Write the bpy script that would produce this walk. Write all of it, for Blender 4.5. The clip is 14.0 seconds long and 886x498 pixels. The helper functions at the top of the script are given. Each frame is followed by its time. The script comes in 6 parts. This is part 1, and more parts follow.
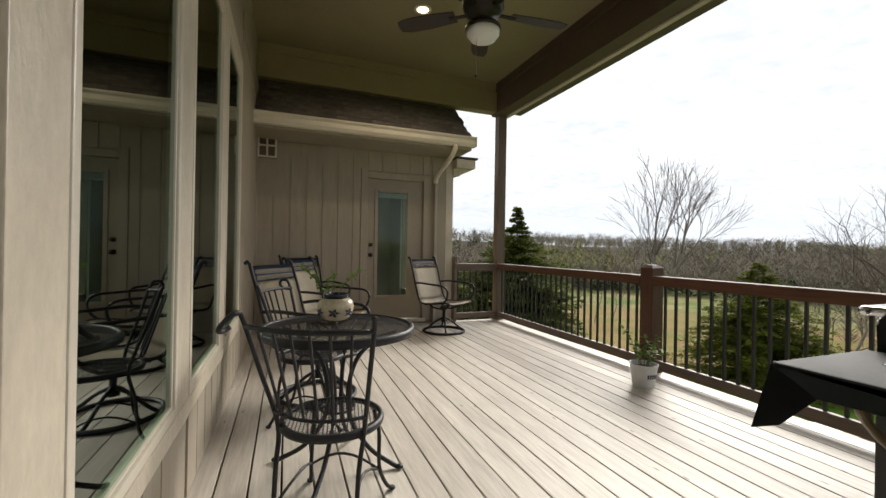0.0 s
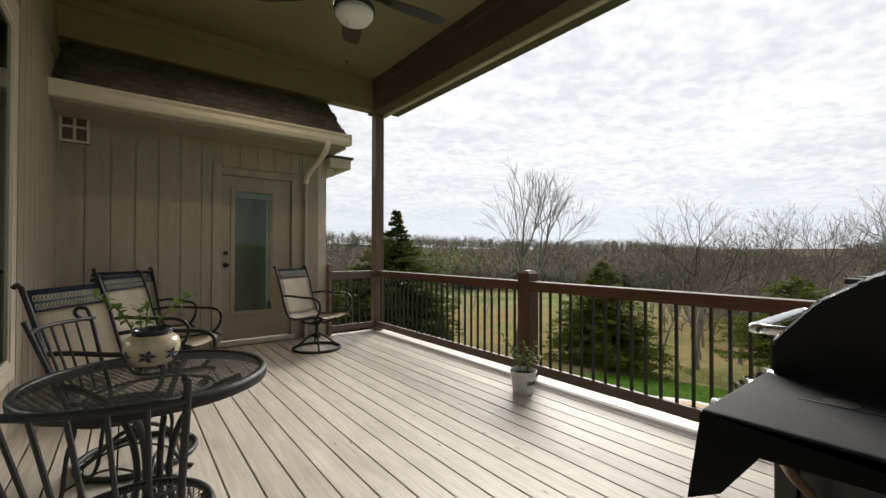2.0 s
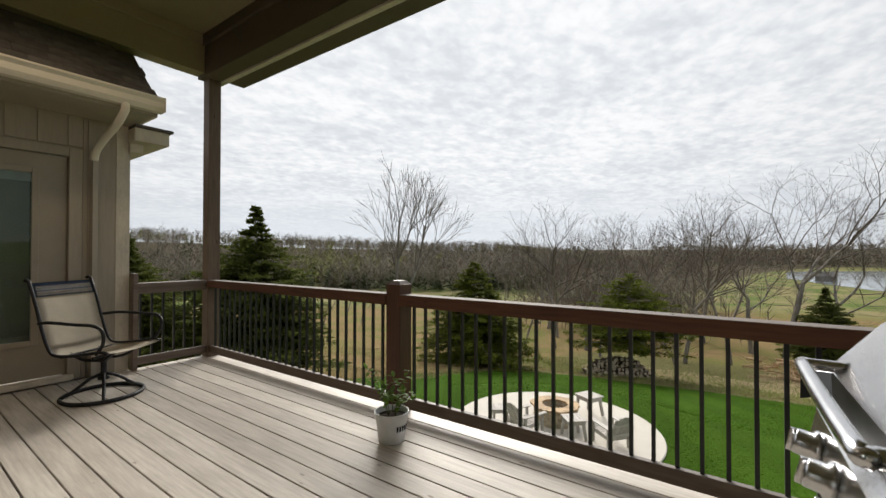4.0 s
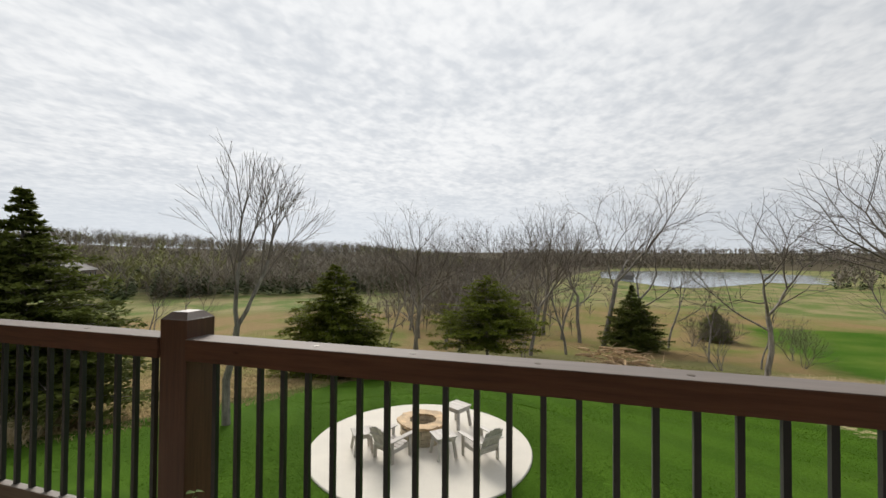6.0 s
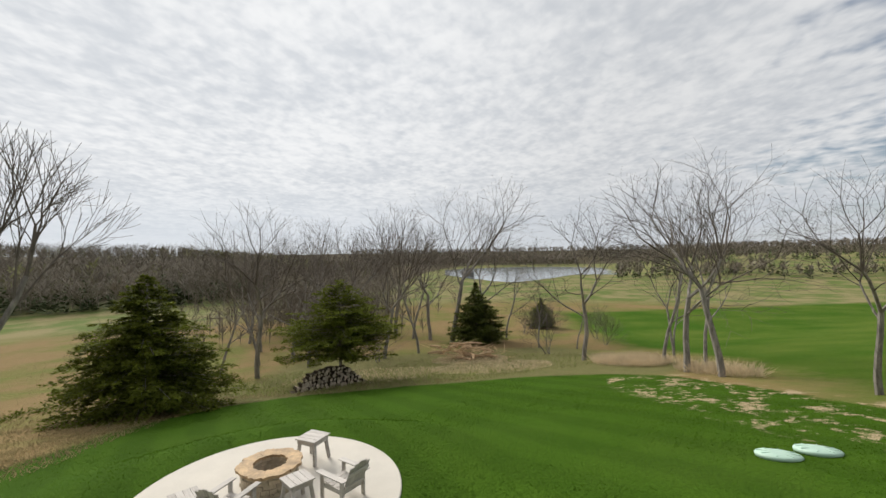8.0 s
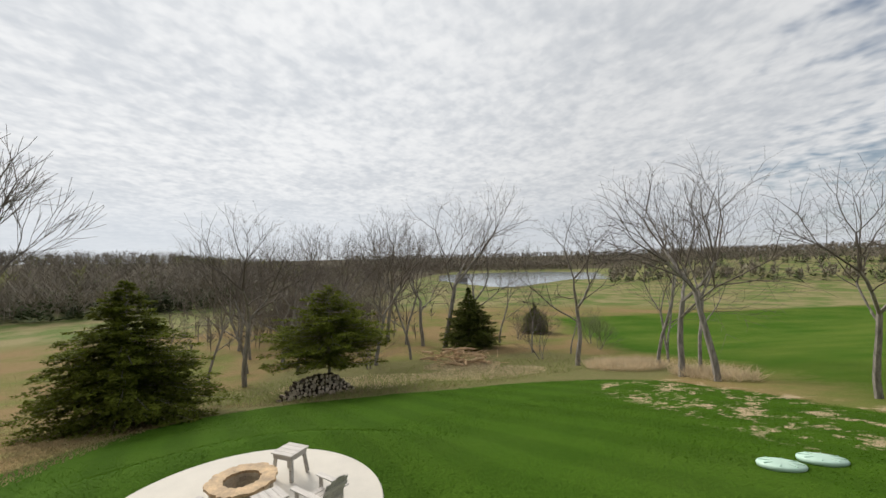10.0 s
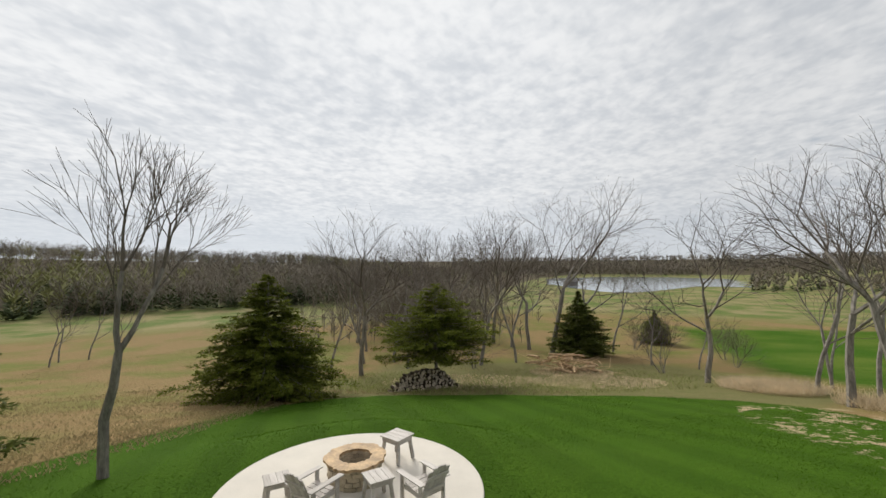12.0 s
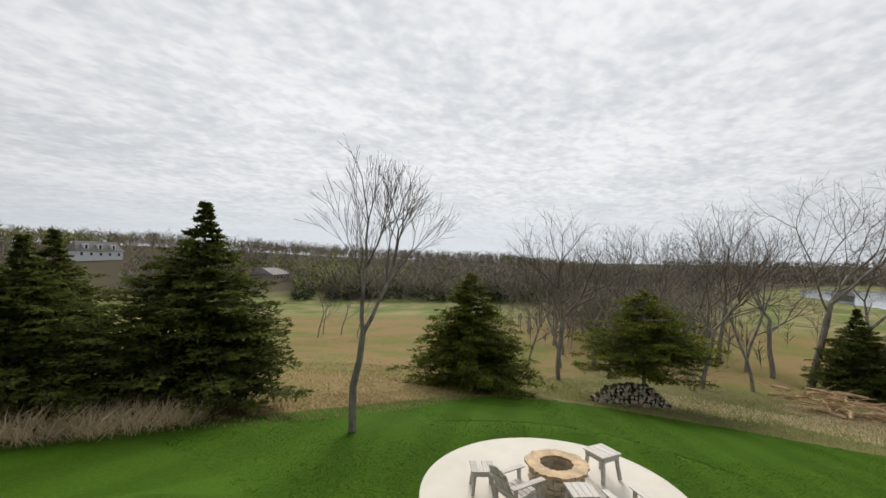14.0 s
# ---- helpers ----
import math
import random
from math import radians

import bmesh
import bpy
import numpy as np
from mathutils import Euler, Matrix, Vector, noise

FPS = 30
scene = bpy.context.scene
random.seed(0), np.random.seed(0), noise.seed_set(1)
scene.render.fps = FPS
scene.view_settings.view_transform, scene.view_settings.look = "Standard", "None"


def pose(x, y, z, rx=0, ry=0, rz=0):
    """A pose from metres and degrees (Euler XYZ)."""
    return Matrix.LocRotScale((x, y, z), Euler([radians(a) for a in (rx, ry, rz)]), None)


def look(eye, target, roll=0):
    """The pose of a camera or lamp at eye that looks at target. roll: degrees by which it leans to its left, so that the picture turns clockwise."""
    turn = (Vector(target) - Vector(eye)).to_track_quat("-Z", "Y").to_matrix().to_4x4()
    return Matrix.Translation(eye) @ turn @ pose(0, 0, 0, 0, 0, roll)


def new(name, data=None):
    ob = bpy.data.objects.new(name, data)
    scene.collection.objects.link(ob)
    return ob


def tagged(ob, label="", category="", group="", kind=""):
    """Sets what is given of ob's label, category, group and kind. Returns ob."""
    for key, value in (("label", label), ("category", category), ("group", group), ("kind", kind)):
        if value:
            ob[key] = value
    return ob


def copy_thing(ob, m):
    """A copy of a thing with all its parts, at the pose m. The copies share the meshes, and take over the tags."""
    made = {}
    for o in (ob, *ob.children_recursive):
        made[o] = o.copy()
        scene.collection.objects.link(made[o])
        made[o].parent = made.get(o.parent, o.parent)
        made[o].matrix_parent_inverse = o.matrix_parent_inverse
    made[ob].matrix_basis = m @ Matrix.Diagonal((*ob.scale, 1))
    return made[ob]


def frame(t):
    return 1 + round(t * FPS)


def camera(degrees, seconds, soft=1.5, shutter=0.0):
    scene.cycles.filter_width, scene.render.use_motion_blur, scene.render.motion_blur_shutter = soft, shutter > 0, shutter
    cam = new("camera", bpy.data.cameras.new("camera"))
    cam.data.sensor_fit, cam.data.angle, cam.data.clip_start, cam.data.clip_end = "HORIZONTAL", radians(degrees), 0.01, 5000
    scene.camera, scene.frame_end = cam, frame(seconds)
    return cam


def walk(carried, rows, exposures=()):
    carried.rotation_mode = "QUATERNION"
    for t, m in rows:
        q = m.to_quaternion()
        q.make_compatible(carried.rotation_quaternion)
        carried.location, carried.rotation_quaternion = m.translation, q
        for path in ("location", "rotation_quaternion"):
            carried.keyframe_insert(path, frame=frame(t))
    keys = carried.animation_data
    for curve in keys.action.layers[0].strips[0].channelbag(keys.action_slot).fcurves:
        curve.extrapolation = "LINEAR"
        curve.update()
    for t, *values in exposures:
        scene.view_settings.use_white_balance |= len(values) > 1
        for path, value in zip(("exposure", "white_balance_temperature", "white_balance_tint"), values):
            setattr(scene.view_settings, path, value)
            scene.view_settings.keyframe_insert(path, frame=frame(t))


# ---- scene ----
cam = camera(94.6, 14.0)
PATH = [
    (0, look((0.599, 0.109, 1.127), (1.314, 1.978, 1.130), 1.0)),
    (0.5, look((0.607, 0.181, 1.133), (1.438, 2.001, 1.145), 0.9)),
    (1, look((0.636, 0.258, 1.151), (1.599, 2.011, 1.167), 0.7)),
    (1.5, look((0.705, 0.335, 1.171), (1.799, 2.009, 1.191), 0.4)),
    (2, look((0.776, 0.399, 1.179), (1.998, 1.981, 1.201), 0.1)),
    (2.5, look((0.911, 0.489, 1.194), (2.246, 1.977, 1.217), -0.2)),
    (3, look((1.054, 0.583, 1.213), (2.493, 1.971, 1.235), -0.2)),
    (5.5, look((2.199, 1.405, 1.237), (4.065, 2.124, 1.271), 0.4)),
    (6, look((2.483, 1.514, 1.257), (4.404, 2.070, 1.292), 0.4)),
    (6.5, look((2.739, 1.644, 1.267), (4.701, 2.030, 1.302), -0.0)),
    (7, look((2.991, 1.704, 1.268), (4.980, 1.910, 1.305), -0.3)),
    (7.5, look((3.265, 1.930, 1.335), (5.265, 1.936, 1.373), -0.6)),
    (8, look((3.448, 1.912, 1.372), (5.441, 1.746, 1.408), -0.9)),
    (10.5, look((3.935, 1.613, 1.249), (5.925, 1.417, 1.313), -1.2)),
    (11, look((3.948, 1.568, 1.236), (5.947, 1.521, 1.305), -1.0)),
    (11.5, look((3.923, 1.572, 1.184), (5.918, 1.694, 1.260), -0.8)),
    (12, look((3.923, 1.601, 1.151), (5.896, 1.921, 1.231), -0.3)),
    (12.5, look((3.896, 1.632, 1.147), (5.824, 2.156, 1.228), 0.1)),
    (13, look((3.883, 1.653, 1.154), (5.741, 2.387, 1.234), 0.4)),
    (13.5, look((3.867, 1.694, 1.145), (5.616, 2.661, 1.226), 0.6)),
    (14, look((3.930, 1.752, 1.190), (5.544, 2.932, 1.265), 1.2)),
]
walk(cam, PATH, ((0, 0.80), (1, 0.74), (2, 0.58), (2.5, 0.52), (3.2, 0.48), (5.5, 0.40), (7, 0.34), (14, 0.32)))

# ---- world and sun ----
SUN_AZ, SUN_EL = radians(56), radians(31)          # from +y towards +x
SUN_DIR = Vector((math.sin(SUN_AZ) * math.cos(SUN_EL), math.cos(SUN_AZ) * math.cos(SUN_EL), math.sin(SUN_EL)))
world = bpy.data.worlds.new("sky")
scene.world = world
world.use_nodes = True


def build_sky():
    nt = world.node_tree
    nt.nodes.clear()
    N, L = nt.nodes.new, nt.links.new

    def math_node(op, a, b=None, clamp=False):
        n = N("ShaderNodeMath")
        n.operation, n.use_clamp = op, clamp
        for k, v in enumerate((a, b)):
            if v is None:
                continue
            if isinstance(v, (int, float)):
                n.inputs[k].default_value = v
            else:
                L(v, n.inputs[k])
        return n.outputs[0]

    def mix(f, a, b):
        n = N("ShaderNodeMix")
        n.data_type = "RGBA"
        for k, v in ((0, f), (6, a), (7, b)):
            if isinstance(v, (int, float)):
                n.inputs[k].default_value = v
            elif isinstance(v, tuple):
                n.inputs[k].default_value = (*v, 1)
            else:
                L(v, n.inputs[k])
        return n.outputs[2]

    def ramp(v, a, b):
        n = N("ShaderNodeMapRange")
        n.interpolation_type = "SMOOTHSTEP"
        n.inputs[1].default_value, n.inputs[2].default_value = a, b
        L(v, n.inputs[0])
        return n.outputs[0]

    sky = N("ShaderNodeTexSky")
    sky.sky_type, sky.sun_disc = "NISHITA", False
    sky.sun_elevation, sky.sun_rotation = SUN_EL, SUN_AZ
    tc = N("ShaderNodeTexCoord")
    sep = N("ShaderNodeSeparateXYZ")
    L(tc.outputs["Generated"], sep.inputs[0])
    x, y, z = sep.outputs
    zz = math_node("ADD", math_node("MAXIMUM", z, 0.0), 0.10)
    comb = N("ShaderNodeCombineXYZ")
    L(math_node("DIVIDE", x, zz), comb.inputs[0])
    L(math_node("DIVIDE", y, zz), comb.inputs[1])

    def cloud(scale, detail, rough, stretch, turn, distort=0.0):
        mp = N("ShaderNodeMapping")
        mp.inputs["Rotation"].default_value = (0, 0, radians(turn))
        mp.inputs["Scale"].default_value = stretch
        L(comb.outputs[0], mp.inputs[0])
        n = N("ShaderNodeTexNoise")
        n.inputs["Scale"].default_value, n.inputs["Detail"].default_value = scale, detail
        n.inputs["Roughness"].default_value, n.inputs["Distortion"].default_value = rough, distort
        L(mp.outputs[0], n.inputs[0])
        return n.outputs[0]

    broad = cloud(0.55, 3, 0.5, (1, 1.3, 1), 20)
    bands = cloud(1.1, 4, 0.55, (1, 1.25, 1), -25, 0.2)
    ripple = cloud(7.5, 2.5, 0.5, (1, 1.2, 1), 62, 0.15)
    fleck = cloud(16.0, 2.5, 0.5, (1, 1.2, 1), 40, 0.3)
    tone = math_node("ADD", math_node("MULTIPLY", bands, 0.46), math_node("MULTIPLY", ripple, 0.40))
    tone = math_node("ADD", tone, math_node("MULTIPLY", fleck, 0.26))
    light = ramp(tone, 0.40, 0.72)
    gray = mix(light, (0.66, 0.69, 0.73), (0.90, 0.91, 0.92))
    # thin gaps with blue behind
    base = N("ShaderNodeVectorMath")
    base.operation = "SCALE"
    L(sky.outputs[0], base.inputs[0])
    base.inputs["Scale"].default_value = 0.10
    gap = math_node("ADD", math_node("MULTIPLY", broad, 0.7), math_node("MULTIPLY", ripple, 0.3))
    south = ramp(y, -0.3, -0.85)
    gap = math_node("SUBTRACT", gap, math_node("MULTIPLY", south, 0.26))
    cover = ramp(gap, 0.13, 0.34)
    mixed = mix(cover, base.outputs[0], gray)
    # haze towards the horizon
    haze = ramp(z, 0.20, 0.0)
    mixed = mix(math_node("MULTIPLY", haze, 0.75), mixed, (0.665, 0.72, 0.785))
    low = ramp(z, 0.09, 0.0)
    mixed = mix(math_node("MULTIPLY", low, 0.6), mixed, (0.79, 0.82, 0.85))
    # the cloud is brightest round the veiled sun
    dot = N("ShaderNodeVectorMath")
    dot.operation = "DOT_PRODUCT"
    L(tc.outputs["Generated"], dot.inputs[0])
    dot.inputs[1].default_value = SUN_DIR
    glow = ramp(dot.outputs["Value"], 0.45, 1.0)
    bg = N("ShaderNodeBackground")
    L(mixed, bg.inputs[0])
    L(math_node("ADD", math_node("MULTIPLY", glow, 0.14), 0.66), bg.inputs[1])
    out = N("ShaderNodeOutputWorld")
    L(bg.outputs[0], out.inputs[0])


build_sky()
sun = new("sun", bpy.data.lights.new("sun", "SUN"))
sun.data.energy, sun.data.angle, sun.data.color = 3.4, radians(28), (1.0, 0.95, 0.87)
sun.matrix_world = look(SUN_DIR * 50, (0, 0, 0))


# ---- materials ----
def nodes_of(name):
    m = bpy.data.materials.new(name)
    m.use_nodes = True
    nt = m.node_tree
    return m, nt, nt.nodes["Principled BSDF"]


def ramp_node(nt, fac, stops):
    r = nt.nodes.new("ShaderNodeValToRGB")
    el = r.color_ramp.elements
    while len(el) < len(stops):
        el.new(0.5)
    for e, (p, c) in zip(el, stops):
        e.position, e.color = p, (*c, 1)
    nt.links.new(fac, r.inputs[0])
    return r.outputs[0]


def noise_node(nt, vec, scale, detail=4, rough=0.55, stretch=(1, 1, 1), turn=0.0):
    mp = nt.nodes.new("ShaderNodeMapping")
    mp.inputs["Scale"].default_value = stretch
    mp.inputs["Rotation"].default_value = (0, 0, turn)
    nt.links.new(vec, mp.inputs[0])
    n = nt.nodes.new("ShaderNodeTexNoise")
    n.inputs["Scale"].default_value, n.inputs["Detail"].default_value, n.inputs["Roughness"].default_value = scale, detail, rough
    nt.links.new(mp.outputs[0], n.inputs[0])
    return n.outputs[0]


def mix_node(nt, f, a, b, blend="MIX"):
    n = nt.nodes.new("ShaderNodeMix")
    n.data_type, n.blend_type = "RGBA", blend
    for k, v in ((0, f), (6, a), (7, b)):
        if isinstance(v, (int, float)):
            n.inputs[k].default_value = v
        elif isinstance(v, tuple):
            n.inputs[k].default_value = (*v, 1)
        else:
            nt.links.new(v, n.inputs[k])
    return n.outputs[2]


def mat(name, col, rough=0.6, metal=0.0, var=0.18, scale=3.0, fine=60.0, bump=0.15, stretch=(1, 1, 1), rand=0.0, space="Object", spec=0.5):
    """Painted, metal, stone or cloth surface with broad and fine variation."""
    m, nt, b = nodes_of(name)
    tc = nt.nodes.new("ShaderNodeTexCoord").outputs[space]
    big = noise_node(nt, tc, scale, 4, 0.6, stretch)
    small = noise_node(nt, tc, fine, 3, 0.6, stretch)
    lo = tuple(c * (1 - var) for c in col)
    hi = tuple(min(1, c * (1 + var)) for c in col)
    c1 = ramp_node(nt, big, ((0.3, lo), (0.7, hi)))
    c2 = mix_node(nt, var * 0.8, c1, ramp_node(nt, small, ((0.35, (0.25, 0.25, 0.25)), (0.65, (1, 1, 1)))), "MULTIPLY")
    if rand:
        info = nt.nodes.new("ShaderNodeObjectInfo")
        c2 = mix_node(nt, 1.0, c2, ramp_node(nt, info.outputs["Random"], ((0, (1 - rand,) * 3), (1, (1, 1, 1)))), "MULTIPLY")
    nt.links.new(c2, b.inputs["Base Color"])
    b.inputs["Metallic"].default_value = metal
    b.inputs["Specular IOR Level"].default_value = spec
    rr = nt.nodes.new("ShaderNodeMapRange")
    rr.inputs[3].default_value, rr.inputs[4].default_value = max(0.02, rough - 0.1), min(1, rough + 0.1)
    nt.links.new(big, rr.inputs[0])
    nt.links.new(rr.outputs[0], b.inputs["Roughness"])
    if bump:
        bp = nt.nodes.new("ShaderNodeBump")
        bp.inputs["Strength"].default_value, bp.inputs["Distance"].default_value = bump, 0.004
        nt.links.new(small, bp.inputs["Height"])
        nt.links.new(bp.outputs[0], b.inputs["Normal"])
    return m


def wood(name, dark, light, along=1, rough=0.6, knots=True, rand=0.25, weather=None, spec=0.4):
    """Sawn wood with grain along one axis, knots, and a shade of its own for each board."""
    m, nt, b = nodes_of(name)
    tc = nt.nodes.new("ShaderNodeTexCoord").outputs["Object"]
    info = nt.nodes.new("ShaderNodeObjectInfo")
    shift = nt.nodes.new("ShaderNodeVectorMath")
    shift.operation = "MULTIPLY_ADD"
    sc = nt.nodes.new("ShaderNodeCombineXYZ")
    for k in range(3):
        nt.links.new(info.outputs["Random"], sc.inputs[k])
    nt.links.new(sc.outputs[0], shift.inputs[0])
    shift.inputs[1].default_value = (17, 31, 23)
    nt.links.new(tc, shift.inputs[2])
    vec = shift.outputs[0]
    st = [1.0, 1.0, 1.0]
    st[along] = 0.06
    grain = noise_node(nt, vec, 55, 5, 0.65, tuple(st))
    st[along] = 0.25
    broad = noise_node(nt, vec, 6, 3, 0.5, tuple(st))
    c = ramp_node(nt, grain, ((0.25, dark), (0.75, light)))
    c = mix_node(nt, 0.55, c, ramp_node(nt, broad, ((0.3, (0.62, 0.6, 0.58)), (0.7, (1, 1, 1)))), "MULTIPLY")
    if knots:
        v = nt.nodes.new("ShaderNodeTexVoronoi")
        mp = nt.nodes.new("ShaderNodeMapping")
        ks = [9.0, 9.0, 9.0]
        ks[along] = 3.2
        mp.inputs["Scale"].default_value = ks
        nt.links.new(vec, mp.inputs[0])
        nt.links.new(mp.outputs[0], v.inputs["Vector"])
        v.inputs["Scale"].default_value = 1.0
        k = ramp_node(nt, v.outputs["Distance"], ((0.045, (0.34, 0.24, 0.17)), (0.085, (1, 1, 1))))
        c = mix_node(nt, 0.8, c, k, "MULTIPLY")
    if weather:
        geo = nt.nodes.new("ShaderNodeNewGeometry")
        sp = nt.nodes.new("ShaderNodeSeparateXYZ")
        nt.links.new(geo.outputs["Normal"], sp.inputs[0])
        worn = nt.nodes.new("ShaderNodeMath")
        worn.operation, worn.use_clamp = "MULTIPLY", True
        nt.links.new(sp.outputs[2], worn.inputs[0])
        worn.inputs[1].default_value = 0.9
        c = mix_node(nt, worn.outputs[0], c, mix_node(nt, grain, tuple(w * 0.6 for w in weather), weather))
    c = mix_node(nt, 1.0, c, ramp_node(nt, info.outputs["Random"], ((0, (1 - rand, 1 - rand * 1.05, 1 - rand * 1.1)), (1, (1, 1, 1)))), "MULTIPLY")
    nt.links.new(c, b.inputs["Base Color"])
    b.inputs["Roughness"].default_value = rough
    b.inputs["Specular IOR Level"].default_value = spec
    bp = nt.nodes.new("ShaderNodeBump")
    bp.inputs["Strength"].default_value, bp.inputs["Distance"].default_value = 0.25, 0.003
    nt.links.new(grain, bp.inputs["Height"])
    nt.links.new(bp.outputs[0], b.inputs["Normal"])
    return m


def glass(name, tint, gloss):
    m, nt, b = nodes_of(name)
    nt.nodes.remove(b)
    out = nt.nodes["Material Output"]
    tr = nt.nodes.new("ShaderNodeBsdfTransparent")
    tr.inputs[0].default_value = (*tint, 1)
    gl = nt.nodes.new("ShaderNodeBsdfGlossy")
    gl.inputs["Roughness"].default_value = 0.015
    gl.inputs["Color"].default_value = (0.86, 0.95, 0.90, 1)
    fr = nt.nodes.new("ShaderNodeFresnel")
    fr.inputs[0].default_value = gloss
    mx = nt.nodes.new("ShaderNodeMixShader")
    nt.links.new(fr.outputs[0], mx.inputs[0])
    nt.links.new(tr.outputs[0], mx.inputs[1])
    nt.links.new(gl.outputs[0], mx.inputs[2])
    nt.links.new(mx.outputs[0], out.inputs[0])
    return m


def glowing(name, col, power):
    m, nt, b = nodes_of(name)
    b.inputs["Base Color"].default_value = (*col, 1)
    b.inputs["Emission Color"].default_value = (*col, 1)
    b.inputs["Emission Strength"].default_value = power
    return m


def thin(m, share=0.45):
    """Lets light through a leaf or blade."""
    nt = m.node_tree
    b, out = nt.nodes["Principled BSDF"], nt.nodes["Material Output"]
    tr, mx = nt.nodes.new("ShaderNodeBsdfTranslucent"), nt.nodes.new("ShaderNodeMixShader")
    nt.links.new(b.inputs["Base Color"].links[0].from_socket, tr.inputs[0])
    mx.inputs[0].default_value = share
    nt.links.new(b.outputs[0], mx.inputs[1])
    nt.links.new(tr.outputs[0], mx.inputs[2])
    nt.links.new(mx.outputs[0], out.inputs[0])
    return m


